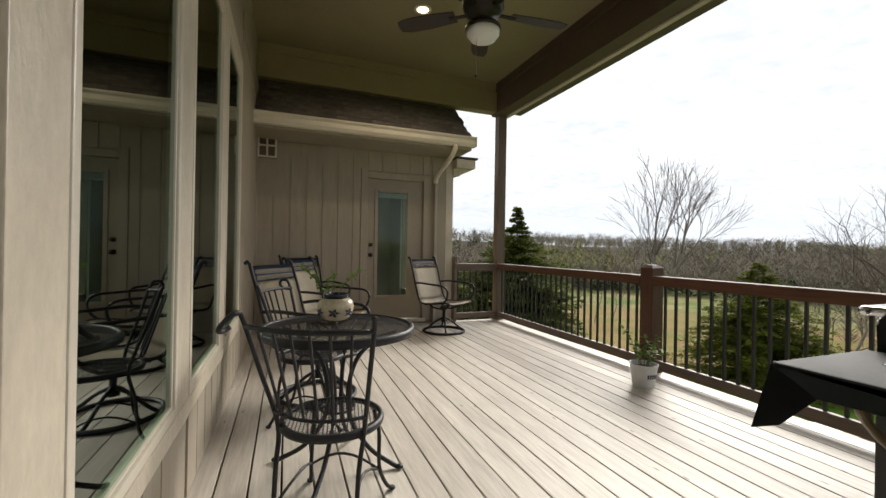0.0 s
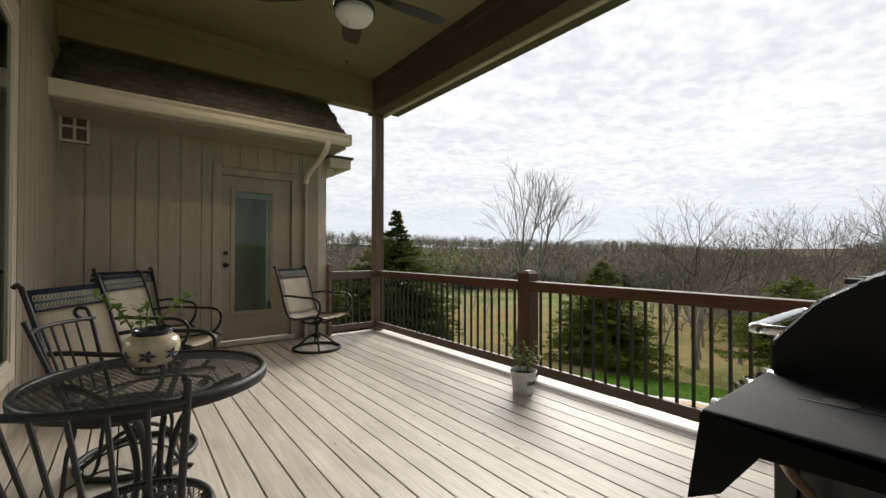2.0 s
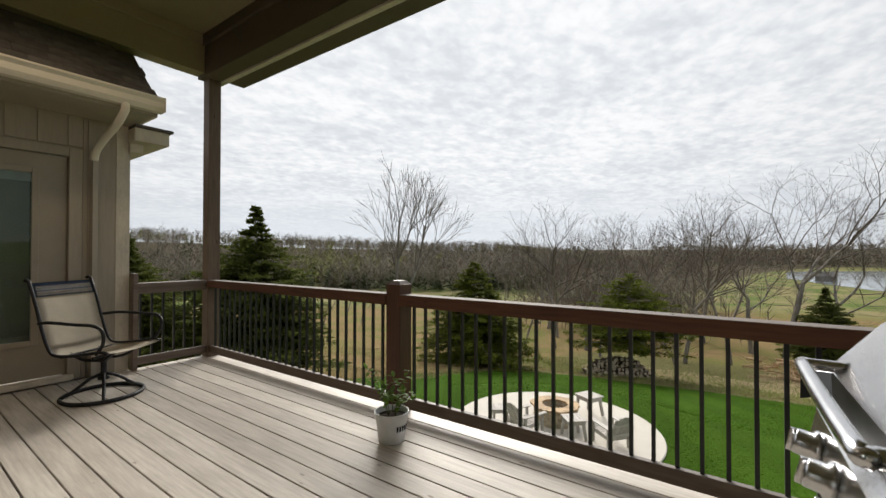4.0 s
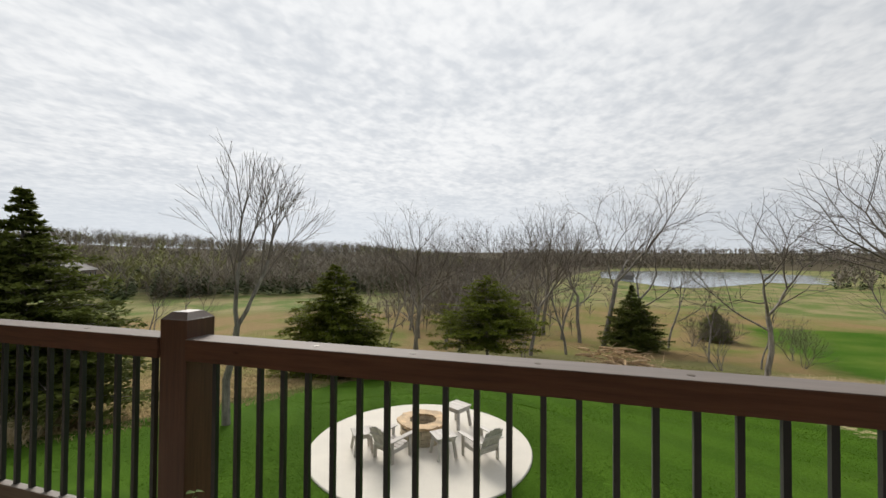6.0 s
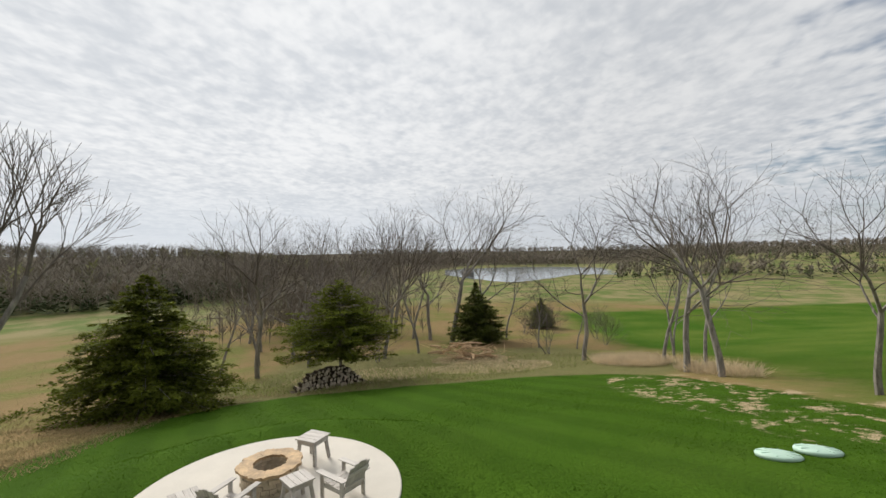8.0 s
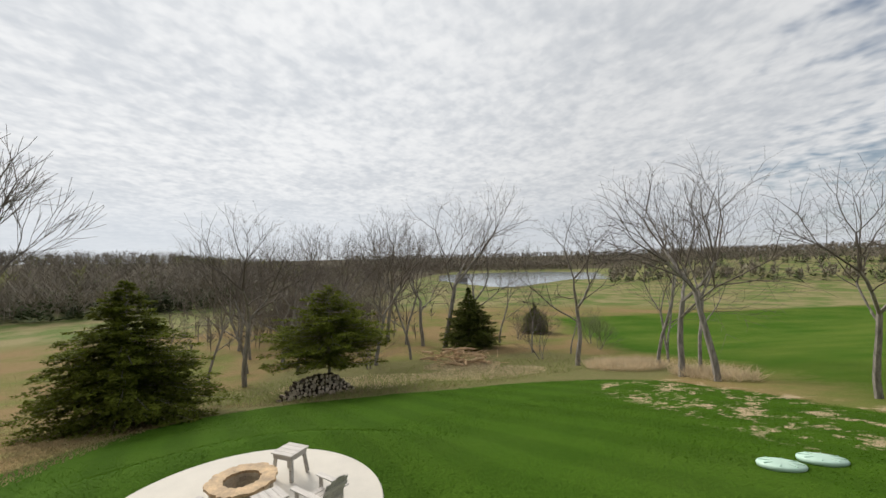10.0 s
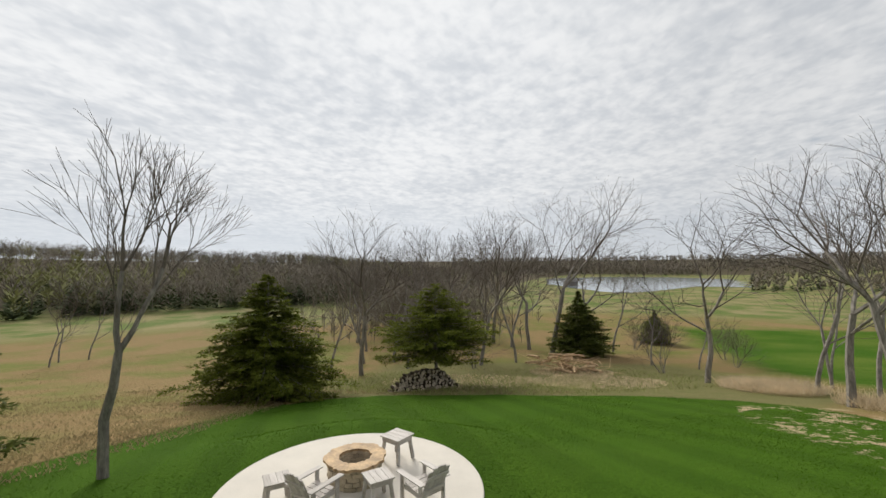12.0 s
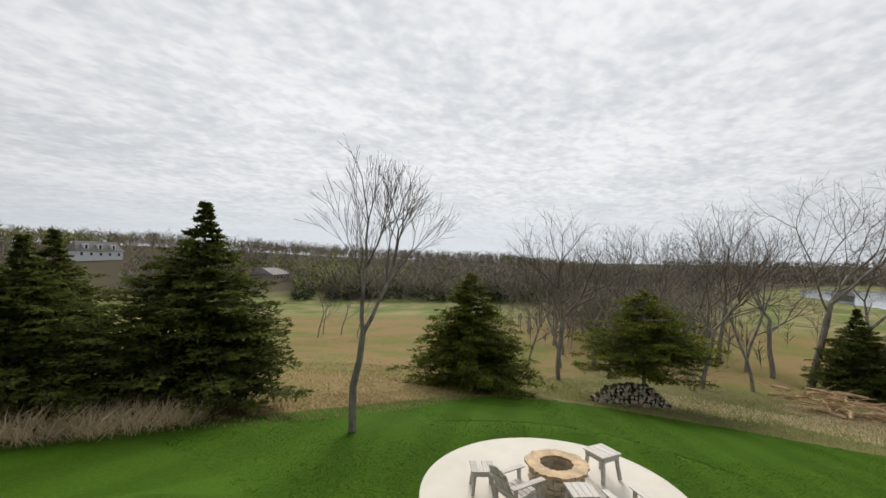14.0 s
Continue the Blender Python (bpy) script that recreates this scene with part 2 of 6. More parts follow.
M = {
    "siding": mat("taupe siding paint", (0.36, 0.31, 0.24), 0.55, var=0.12, scale=2.5, fine=40, bump=0.5, stretch=(1, 1, 0.12)),
    "trim": mat("tan trim paint", (0.60, 0.53, 0.42), 0.38, var=0.14, scale=7, fine=38, bump=1.0, stretch=(1, 1, 0.5)),
    "vinyl": mat("tan window vinyl", (0.64, 0.58, 0.48), 0.35, var=0.06, bump=0.05),
    "ceiling": mat("olive brown ceiling paint", (0.30, 0.25, 0.145), 0.55, var=0.10, scale=1.2, fine=30, bump=0.3),
    "beam": mat("dark brown beam paint", (0.10, 0.072, 0.048), 0.55, var=0.15, scale=3, fine=40, bump=0.4),
    "gutter": mat("tan gutter metal", (0.74, 0.67, 0.55), 0.35, var=0.06, bump=0.02),
    "door": mat("taupe door paint", (0.32, 0.27, 0.20), 0.4, var=0.08, scale=4, fine=80, bump=0.1),
    "deck": wood("pale weathered cedar", (0.50, 0.455, 0.395), (0.78, 0.72, 0.645), 1, 0.5, rand=0.22),
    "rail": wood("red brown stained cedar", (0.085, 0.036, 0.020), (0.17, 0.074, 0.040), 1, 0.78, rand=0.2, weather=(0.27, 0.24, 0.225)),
    "rail_gray": wood("grey brown stained cedar", (0.16, 0.12, 0.095), (0.27, 0.21, 0.17), 0, 0.6, rand=0.2, weather=(0.34, 0.31, 0.29)),
    "rail_low": wood("grey brown bottom rail wood", (0.14, 0.10, 0.075), (0.25, 0.19, 0.15), 1, 0.6, rand=0.2, weather=(0.34, 0.31, 0.29)),
    "post": wood("grey brown post wood", (0.11, 0.075, 0.055), (0.21, 0.145, 0.105), 2, 0.6, rand=0.2),
    "mid": wood("red brown post wood", (0.075, 0.032, 0.018), (0.16, 0.072, 0.04), 2, 0.5, rand=0.2, weather=(0.25, 0.21, 0.19)),
    "black": mat("black powder coat", (0.012, 0.012, 0.013), 0.42, var=0.25, fine=120, bump=0.2),
    "iron": mat("black wrought iron", (0.014, 0.014, 0.016), 0.52, var=0.3, fine=90, bump=0.25, spec=0.4),
    "sling": mat("beige sling mesh", (0.52, 0.46, 0.36), 0.85, var=0.10, scale=6, fine=220, bump=0.4),
    "band": mat("blue grey scroll band", (0.04, 0.065, 0.12), 0.5, var=0.5, scale=38, fine=120, bump=0.4),
    "shingle": mat("dark brown shingle", (0.15, 0.13, 0.115), 0.9, var=0.3, scale=9, fine=180, bump=0.9, rand=0.35),
    "glass": glass("window glass", (0.30, 0.40, 0.34), 4.6),
    "doorglass": glass("door glass", (0.72, 0.78, 0.74), 1.32),
    "room": mat("shaded room paint", (0.50, 0.51, 0.46), 0.8, var=0.1, bump=0),
    "roomfloor": mat("pale room floor", (0.50, 0.48, 0.44), 0.5, var=0.2, bump=0),
    "chrome": mat("brushed stainless", (0.62, 0.62, 0.63), 0.22, 1.0, var=0.06, fine=150, bump=0.05),
    "bronze": mat("dark bronze", (0.05, 0.042, 0.035), 0.35, 0.8, var=0.2, bump=0.05),
    "grillblack": mat("black enamel", (0.007, 0.007, 0.008), 0.42, var=0.3, scale=4, fine=60, bump=0.04, spec=0.2),
    "grillshelf": mat("dusty black shelf", (0.020, 0.021, 0.025), 0.7, var=0.4, scale=5, fine=70, bump=0.08, spec=0.15),
    "blade": mat("brown fan blade", (0.045, 0.033, 0.028), 0.45, var=0.2, stretch=(0.2, 1, 1), bump=0.1),
    "white": mat("white enamel", (0.72, 0.73, 0.73), 0.35, var=0.06, bump=0.03),
    "lamp_glass": mat("frosted white glass", (0.78, 0.78, 0.74), 0.4, var=0.03, bump=0),
    "soil": mat("potting soil", (0.045, 0.032, 0.022), 0.95, var=0.4, fine=90, bump=1.0),
    "ceramic": mat("cream glazed ceramic", (0.60, 0.50, 0.34), 0.22, var=0.2, scale=9, fine=60, bump=0.05),
    "cobalt": mat("dark blue glaze", (0.03, 0.035, 0.06), 0.2, var=0.2, bump=0.02),
    "leaf": thin(mat("fresh green leaf", (0.16, 0.27, 0.045), 0.5, var=0.3, scale=12, bump=0.05)),
    "stem": mat("green brown stem", (0.12, 0.12, 0.05), 0.7, var=0.2, bump=0.1),
    "bark": mat("grey brown bark", (0.26, 0.235, 0.205), 0.9, var=0.45, scale=6, fine=35, bump=1.0, stretch=(1, 1, 0.25), spec=0.08),
    "twig": mat("grey brown twig", (0.17, 0.143, 0.12), 0.9, var=0.25, scale=3, fine=20, bump=0.2, rand=0.2, spec=0.08),
    "cedar": thin(mat("dark green cedar foliage", (0.155, 0.18, 0.042), 0.85, var=0.5, scale=1.3, fine=9, bump=0.2, rand=0.25, spec=0.08), 0.3),
    "spruce": thin(mat("olive green fir foliage", (0.185, 0.215, 0.030), 0.85, var=0.45, scale=1.5, fine=9, bump=0.2, rand=0.25, spec=0.08), 0.3),
    # far wood: distance haze is put into the lighter base colour
    "farwood": mat("far bare wood paled for haze", (0.235, 0.205, 0.163), 0.95, var=0.35, scale=0.03, fine=0.3, bump=0, spec=0.08),
    "fargreen": mat("far evergreen", (0.085, 0.105, 0.05), 0.95, var=0.4, scale=0.05, fine=0.5, bump=0, spec=0.08),
    "farbud": mat("far budding crowns", (0.27, 0.27, 0.12), 0.95, var=0.3, scale=0.05, fine=0.5, bump=0, spec=0.08),
    "concrete": mat("pale patio concrete", (0.58, 0.54, 0.47), 0.85, var=0.07, scale=1.1, fine=45, bump=0.3),
    "stone": mat("tan sandstone", (0.62, 0.52, 0.38), 0.85, var=0.22, scale=5, fine=40, bump=0.6, rand=0.35),
    "capstone": mat("orange sandstone cap", (0.52, 0.36, 0.20), 0.8, var=0.35, scale=5, fine=30, bump=0.7, rand=0.16),
    "ash": mat("ash and embers", (0.10, 0.07, 0.05), 0.95, var=0.5, scale=10, bump=1.0),
    "graywood": wood("whitewashed grey wood", (0.46, 0.425, 0.39), (0.76, 0.72, 0.67), 0, 0.8, rand=0.3),
    "log": mat("cut log bark", (0.10, 0.075, 0.055), 0.9, var=0.4, scale=8, fine=50, bump=0.8, rand=0.5, spec=0.08),
    "logend": mat("split log end", (0.66, 0.55, 0.42), 0.85, var=0.25, scale=9, fine=60, bump=0.5, rand=0.5, spec=0.08),
    "brush": mat("dry cut brush", (0.60, 0.42, 0.25), 0.9, var=0.3, scale=3, bump=0.2, rand=0.3, spec=0.08),
    "drygrass": thin(mat("dry straw grass", (0.62, 0.50, 0.33), 0.9, var=0.3, scale=0.8, fine=6, bump=0.1, spec=0.08)),
    "lid": mat("pale green plastic", (0.42, 0.58, 0.48), 0.55, var=0.08, bump=0.1),
    "cap": mat("black plastic", (0.02, 0.02, 0.02), 0.5, var=0.2, bump=0.1),
    "hose": mat("brass and rubber", (0.16, 0.12, 0.06), 0.45, 0.4, var=0.3, bump=0.1),
    "roofgray": mat("grey roof", (0.16, 0.15, 0.14), 0.9, var=0.2, scale=0.5, fine=4, bump=0),
    "housewhite": mat("white house siding", (0.70, 0.71, 0.72), 0.7, var=0.05, bump=0),
    "housetan": mat("tan house wall", (0.30, 0.25, 0.20), 0.8, var=0.1, bump=0),
    "pane": mat("dark window pane", (0.03, 0.035, 0.045), 0.15, var=0.1, bump=0),
}


# ---- mesh helpers ----
def mesh_of(name, bm, material, smooth=False):
    me = bpy.data.meshes.new(name)
    bm.to_mesh(me)
    bm.free()
    me.materials.append(material)
    if smooth:
        for p in me.polygons:
            p.use_smooth = True
    return me


def part(name, bm, material, parent, label="", smooth=False):
    ob = new(name, mesh_of(name, bm, material, smooth))
    ob.parent = parent
    return tagged(ob, label)


def solid(name, bm, material, label, category, kind="structure", smooth=False):
    return tagged(new(name, mesh_of(name, bm, material, smooth)), label, category, "", kind)


def thing(name, x, y, z, turn, label, category, group="", kind=""):
    ob = new(name)
    ob.empty_display_size = 0.1
    ob.matrix_world = pose(x, y, z, 0, 0, turn)
    return tagged(ob, label, category, group, kind)


def box(bm, x0, x1, y0, y1, z0, z1, bevel=0.0, m=None):
    made = bmesh.ops.create_cube(bm, size=1.0)["verts"]
    t = Matrix.Translation(((x0 + x1) / 2, (y0 + y1) / 2, (z0 + z1) / 2)) @ Matrix.Diagonal((x1 - x0, y1 - y0, z1 - z0, 1))
    bmesh.ops.transform(bm, matrix=(m @ t) if m else t, verts=made)
    if bevel:
        edges = list({e for v in made for e in v.link_edges})
        bmesh.ops.bevel(bm, geom=edges, offset=bevel, segments=2, affect="EDGES", profile=0.6)
    return bm


def boxes(*specs, bevel=0.0):
    bm = bmesh.new()
    for s in specs:
        box(bm, *s, bevel=bevel)
    return bm


def tube(bm, pts, r, sides=6, closed=False, taper=None):
    """Sweep a round section along points; taper gives the radius at the far end."""
    pts = [Vector(p) for p in pts]
    n = len(pts)
    rings = []
    for k, p in enumerate(pts):
        a = pts[(k - 1) % n] if (closed or k > 0) else p
        b = pts[(k + 1) % n] if (closed or k < n - 1) else p
        d = (b - a).normalized() if (b - a).length > 1e-9 else Vector((0, 0, 1))
        u = d.cross(Vector((0.13, 0.27, 0.95)))
        if u.length < 0.15:
            u = d.cross(Vector((1, 0, 0)))
        u.normalize()
        v = d.cross(u)
        rr = r if taper is None else r + (taper - r) * k / max(1, n - 1)
        rings.append([bm.verts.new(p + rr * (math.cos(6.2832 * i / sides) * u + math.sin(6.2832 * i / sides) * v)) for i in range(sides)])
    for k in range(n if closed else n - 1):
        a, b = rings[k], rings[(k + 1) % n]
        for i in range(sides):
            bm.faces.new((a[i], a[(i + 1) % sides], b[(i + 1) % sides], b[i]))
    if not closed:
        bm.faces.new(rings[0][::-1])
        bm.faces.new(rings[-1])
    return bm


def circle(r, z, n=32, x=0.0, y=0.0):
    return [(x + r * math.cos(6.2832 * k / n), y + r * math.sin(6.2832 * k / n), z) for k in range(n)]


def lathe(bm, profile, n=32, caps=True):
    rings = [[bm.verts.new((r * math.cos(6.2832 * k / n), r * math.sin(6.2832 * k / n), z)) for k in range(n)] for r, z in profile]
    for a, b in zip(rings, rings[1:]):
        for k in range(n):
            bm.faces.new((a[k], a[(k + 1) % n], b[(k + 1) % n], b[k]))
    if not caps:
        for k in range(n):
            bm.faces.new((rings[-1][k], rings[-1][(k + 1) % n], rings[0][(k + 1) % n], rings[0][k]))
        return bm
    if profile[0][0] > 1e-4:
        bm.faces.new(rings[0][::-1])
    if profile[-1][0] > 1e-4:
        bm.faces.new(rings[-1])
    return bm


def arc(p, q, bulge, n=8):
    """Points from p to q, bowed by the vector bulge in the middle."""
    p, q, b = Vector(p), Vector(q), Vector(bulge)
    return [p.lerp(q, k / n) + b * math.sin(math.pi * k / n) for k in range(n + 1)]


def spline(pts, n=6):
    """A smooth line through points."""
    P = [Vector(p) for p in pts]
    P = [2 * P[0] - P[1]] + P + [2 * P[-1] - P[-2]]
    out = []
    for i in range(1, len(P) - 2):
        a, b, c, d = P[i - 1:i + 3]
        for k in range(n):
            t = k / n
            out.append(0.5 * ((2 * b) + (c - a) * t + (2 * a - 5 * b + 4 * c - d) * t * t + (3 * b - a - 3 * c + d) * t ** 3))
    return out + [P[-2]]


# ---- ground ----
PATIO = (11.78, 4.72, -3.25)


def step(a, b, v):
    t = min(1.0, max(0.0, (v - a) / (b - a)))
    return t * t * (3 - 2 * t)


def height(x, y):
    """The yard falls away from the house into a flat valley, with wooded rises beyond."""
    d = max(0.1894 * x + 0.0411 * y, 0.0)
    if d > 6.5:
        d = 6.5 + 3.6 * (1 - math.exp(-(d - 6.5) / 3.6))
    z = -0.755 - d
    near = (1 - step(4.5, 9.0, x)) * (1 - step(6.5, 9.5, y))
    z += (-1.2 - z) * near
    w = 1 - step(3.0, 6.5, math.hypot(x - PATIO[0], y - PATIO[1]))
    z = z * (1 - w) + PATIO[2] * w
    r, th = math.hypot(x, y), math.degrees(math.atan2(y, x))
    if r > 110:
        left = step(2, 30, th)
        z += left * (13 + 7 * step(30, 75, th)) * step(125, 330, r) + (1 - left) * 22 * step(460, 1000, r) + left * 8 * step(350, 1000, r)
        if th < -26:
            z += step(-26, -40, th) * 10 * step(160, 420, r) * (1 - step(460, 1000, r))
    return z


def rounded_box(x, y, x0, x1, y0, y1, r):
    """Signed distance inside (positive) a rectangle with rounded corners."""
    qx, qy = abs(x - (x0 + x1) / 2) - (x1 - x0) / 2 + r, abs(y - (y0 + y1) / 2) - (y1 - y0) / 2 + r
    return r - math.hypot(max(qx, 0), max(qy, 0)) - min(max(qx, qy), 0)


def spread(lo, hi, fine, reach):
    """Grid lines, close together from lo to hi and ever wider apart out to the horizon."""
    mid = [lo + k * fine for k in range(int((hi - lo) / fine) + 1)]
    a, b, s = [], [], fine
    while (b[-1] if b else hi) - hi < reach:
        s *= 1.13
        b.append((b[-1] if b else hi) + s)
    s = fine
    while lo - (a[-1] if a else lo) < reach:
        s *= 1.13
        a.append((a[-1] if a else lo) - s)
    return a[::-1] + mid + b


def ground_material():
    m, nt, b = nodes_of("lawn, dry field and meadow")
    N, L = nt.nodes.new, nt.links.new
    tc = N("ShaderNodeTexCoord").outputs["Object"]

    def attr(name):
        a = N("ShaderNodeAttribute")
        a.attribute_name = name
        return a.outputs["Fac"]

    def mask(name, wobble, scale, soft=0.12):
        n = noise_node(nt, tc, scale, 5, 0.65)
        n2 = noise_node(nt, tc, scale * 7, 3, 0.6)
        s = N("ShaderNodeMath")
        s.operation = "MULTIPLY_ADD"
        L(n, s.inputs[0])
        s.inputs[1].default_value = wobble
        L(attr(name), s.inputs[2])
        s2 = N("ShaderNodeMath")
        s2.operation = "MULTIPLY_ADD"
        L(n2, s2.inputs[0])
        s2.inputs[1].default_value = wobble * 0.5
        L(s.outputs[0], s2.inputs[2])
        r = N("ShaderNodeMapRange")
        r.inputs[1].default_value, r.inputs[2].default_value = wobble * 0.75 - soft, wobble * 0.75 + soft
        L(s2.outputs[0], r.inputs[0])
        return r.outputs[0]

    big = noise_node(nt, tc, 0.11, 4, 0.6)
    mid = noise_node(nt, tc, 0.9, 5, 0.65)
    fine = noise_node(nt, tc, 14, 4, 0.7)
    blade = noise_node(nt, tc, 60, 3, 0.7)
    dry = mix_node(nt, mid, (0.30, 0.195, 0.10), (0.23, 0.185, 0.08))
    dry = mix_node(nt, ramp_node(nt, big, ((0.45, (0, 0, 0)), (0.62, (1, 1, 1)))), dry, (0.175, 0.185, 0.055))
    scrub = mix_node(nt, mid, (0.125, 0.145, 0.045), (0.225, 0.19, 0.095))
    dry = mix_node(nt, mask("scrub", 3.0, 0.5, 1.2), dry, scrub)
    far = mix_node(nt, ramp_node(nt, big, ((0.4, (0, 0, 0)), (0.6, (1, 1, 1)))), (0.14, 0.185, 0.055), (0.29, 0.25, 0.125))
    c = mix_node(nt, mask("far", 12.0, 0.05, 6.0), dry, far)
    c = mix_node(nt, mask("meadow", 5.0, 0.25, 1.8), c, mix_node(nt, ramp_node(nt, big, ((0.35, (0, 0, 0)), (0.65, (1, 1, 1)))), (0.050, 0.118, 0.010), (0.105, 0.155, 0.024)))
    c = mix_node(nt, mask("wood", 20.0, 0.03, 10.0), c, (0.10, 0.085, 0.055))
    # mown stripes
    wv = N("ShaderNodeTexWave")
    mp = N("ShaderNodeMapping")
    mp.inputs["Rotation"].default_value = (0, 0, radians(64))
    L(tc, mp.inputs[0])
    L(mp.outputs[0], wv.inputs["Vector"])
    wv.inputs["Scale"].default_value, wv.inputs["Distortion"].default_value = 0.17, 1.5
    lawn = mix_node(nt, mid, (0.041, 0.098, 0.008), (0.068, 0.134, 0.013))
    lawn = mix_node(nt, 0.30, lawn, ramp_node(nt, wv.outputs[0], ((0.3, (0.6, 0.62, 0.6)), (0.7, (1.15, 1.1, 1.05)))), "MULTIPLY")
    lawn = mix_node(nt, ramp_node(nt, big, ((0.50, (0, 0, 0)), (0.75, (0.15, 0.15, 0.15)))), lawn, (0.13, 0.17, 0.04))
    c = mix_node(nt, mask("lawn", 0.9, 0.7), c, lawn)
    bare = N("ShaderNodeMath")
    bare.operation = "MULTIPLY"
    L(mask("bare", 1.6, 0.8, 0.3), bare.inputs[0])
    L(ramp_node(nt, noise_node(nt, tc, 1.0, 8, 0.75, (1, 1.2, 1), 0.5), ((0.53, (0, 0, 0)), (0.57, (1, 1, 1)))), bare.inputs[1])
    c = mix_node(nt, bare.outputs[0], c, mix_node(nt, mid, (0.40, 0.30, 0.18), (0.52, 0.42, 0.27)))
    c = mix_node(nt, 0.55, c, ramp_node(nt, fine, ((0.3, (0.55, 0.55, 0.55)), (0.7, (1.1, 1.1, 1.1)))), "MULTIPLY")
    c = mix_node(nt, 0.5, c, ramp_node(nt, blade, ((0.3, (0.5, 0.5, 0.5)), (0.7, (1.15, 1.15, 1.15)))), "MULTIPLY")
    L(c, b.inputs["Base Color"])
    b.inputs["Roughness"].default_value = 0.95
    b.inputs["Specular IOR Level"].default_value = 0.02
    bp = N("ShaderNodeBump")
    bp.inputs["Strength"].default_value, bp.inputs["Distance"].default_value = 0.8, 0.05
    L(fine, bp.inputs["Height"])
    L(bp.outputs[0], b.inputs["Normal"])
    return m


def build_ground():
    xs, ys = spread(5.0, 46.0, 0.45, 3200), spread(-18.0, 20.0, 0.45, 3200)
    verts, names = [], ("lawn", "bare", "meadow", "far", "scrub", "wood")
    data = {n: [] for n in names}
    for y in ys:
        for x in xs:
            bump = 0.05 * noise.noise((x * 0.25, y * 0.25, 0)) if math.hypot(x - PATIO[0], y - PATIO[1]) > 3.2 else 0
            verts.append((x, y, height(x, y) + bump))
            r, th = math.hypot(x, y), math.degrees(math.atan2(y, x))
            data["lawn"].append(max(-9, min(9, rounded_box(x, y, -40, 26.4, -10.4 - 0.02 * x, 13.1, 7))))
            data["bare"].append(max(-9, min(9, rounded_box(x, y, 9.5, 23.0, -11.2, -6.6, 2.0))))
            data["meadow"].append(max(-9, min(30, min((-12.6 - 0.4 * (x - 16) if x < 25 else -16.2 - 0.2 * (x - 25)) - y, x - 12, 84 - x))))
            data["far"].append(max(-40, min(60, r - 96 if th > 5 else r - 112)))
            data["scrub"].append(max(-9, min(9, min(rounded_box(x, y, 24, 47, -14, 13, 4) + 1, 9))))
            data["wood"].append(max(-60, min(60, min(r - 150 - 60 * step(5, -10, th) * 6, 60))))
    w = len(xs)
    faces = [(j * w + i, j * w + i + 1, (j + 1) * w + i + 1, (j + 1) * w + i) for j in range(len(ys) - 1) for i in range(w - 1)]
    me = bpy.data.meshes.new("ground")
    me.from_pydata(verts, [], faces)
    for n in names:
        a = me.attributes.new(n, "FLOAT", "POINT")
        a.data.foreach_set("value", data[n])
    for p in me.polygons:
        p.use_smooth = True
    me.materials.append(ground_material())
    tagged(new("ground", me), "sloping green lawn running into dry tan field and valley", "ground", "", "structure")


build_ground()


def build_lake():
    bm = bmesh.new()
    pts = []
    for k in range(41):
        th = -4.6 - 23.4 * k / 40
        r = 262 - 70 * math.sin(math.pi * min(1, k / 30)) + 8 * noise.noise((k * 0.3, 1, 0))
        pts.append((r, th))
    for k in range(41):
        th = -28.0 + 23.4 * k / 40
        pts.append((430 - 90 * (1 - math.sin(math.pi * (0.08 + 0.84 * k / 40))) + 10 * noise.noise((k * 0.3, 7, 0)), th))
    top = [bm.verts.new((r * math.cos(radians(t)), r * math.sin(radians(t)), -10.72)) for r, t in pts]
    f = bm.faces.new(top)
    bmesh.ops.triangulate(bm, faces=[f])
    m, nt, b = nodes_of("lake water")
    # pale base colour adds to the sky reflection, which alone stays too dark
    b.inputs["Base Color"].default_value = (0.36, 0.41, 0.43, 1)
    b.inputs["Roughness"].default_value = 0.08
    b.inputs["IOR"].default_value = 1.5
    tc = nt.nodes.new("ShaderNodeTexCoord").outputs["Object"]
    bp = nt.nodes.new("ShaderNodeBump")
    bp.inputs["Strength"].default_value, bp.inputs["Distance"].default_value = 0.15, 0.2
    nt.links.new(noise_node(nt, tc, 0.8, 3), bp.inputs["Height"])
    nt.links.new(bp.outputs[0], b.inputs["Normal"])
    solid("water", bm, m, "grey lake, sky reflection partly put into its pale colour", "lake")


build_lake()

# ---- the house round the deck ----
WALL, RAIL, FAR = 0.20, 3.79, 6.13        # window wall face, post face, door wall face
CEIL, BEAM, BACK = 3.80, 3.33, -3.4
WINDOWS = ((1.09, 1.95), (2.16, 3.02), (3.22, 4.05))
SILL, HEAD = 0.47, 2.62


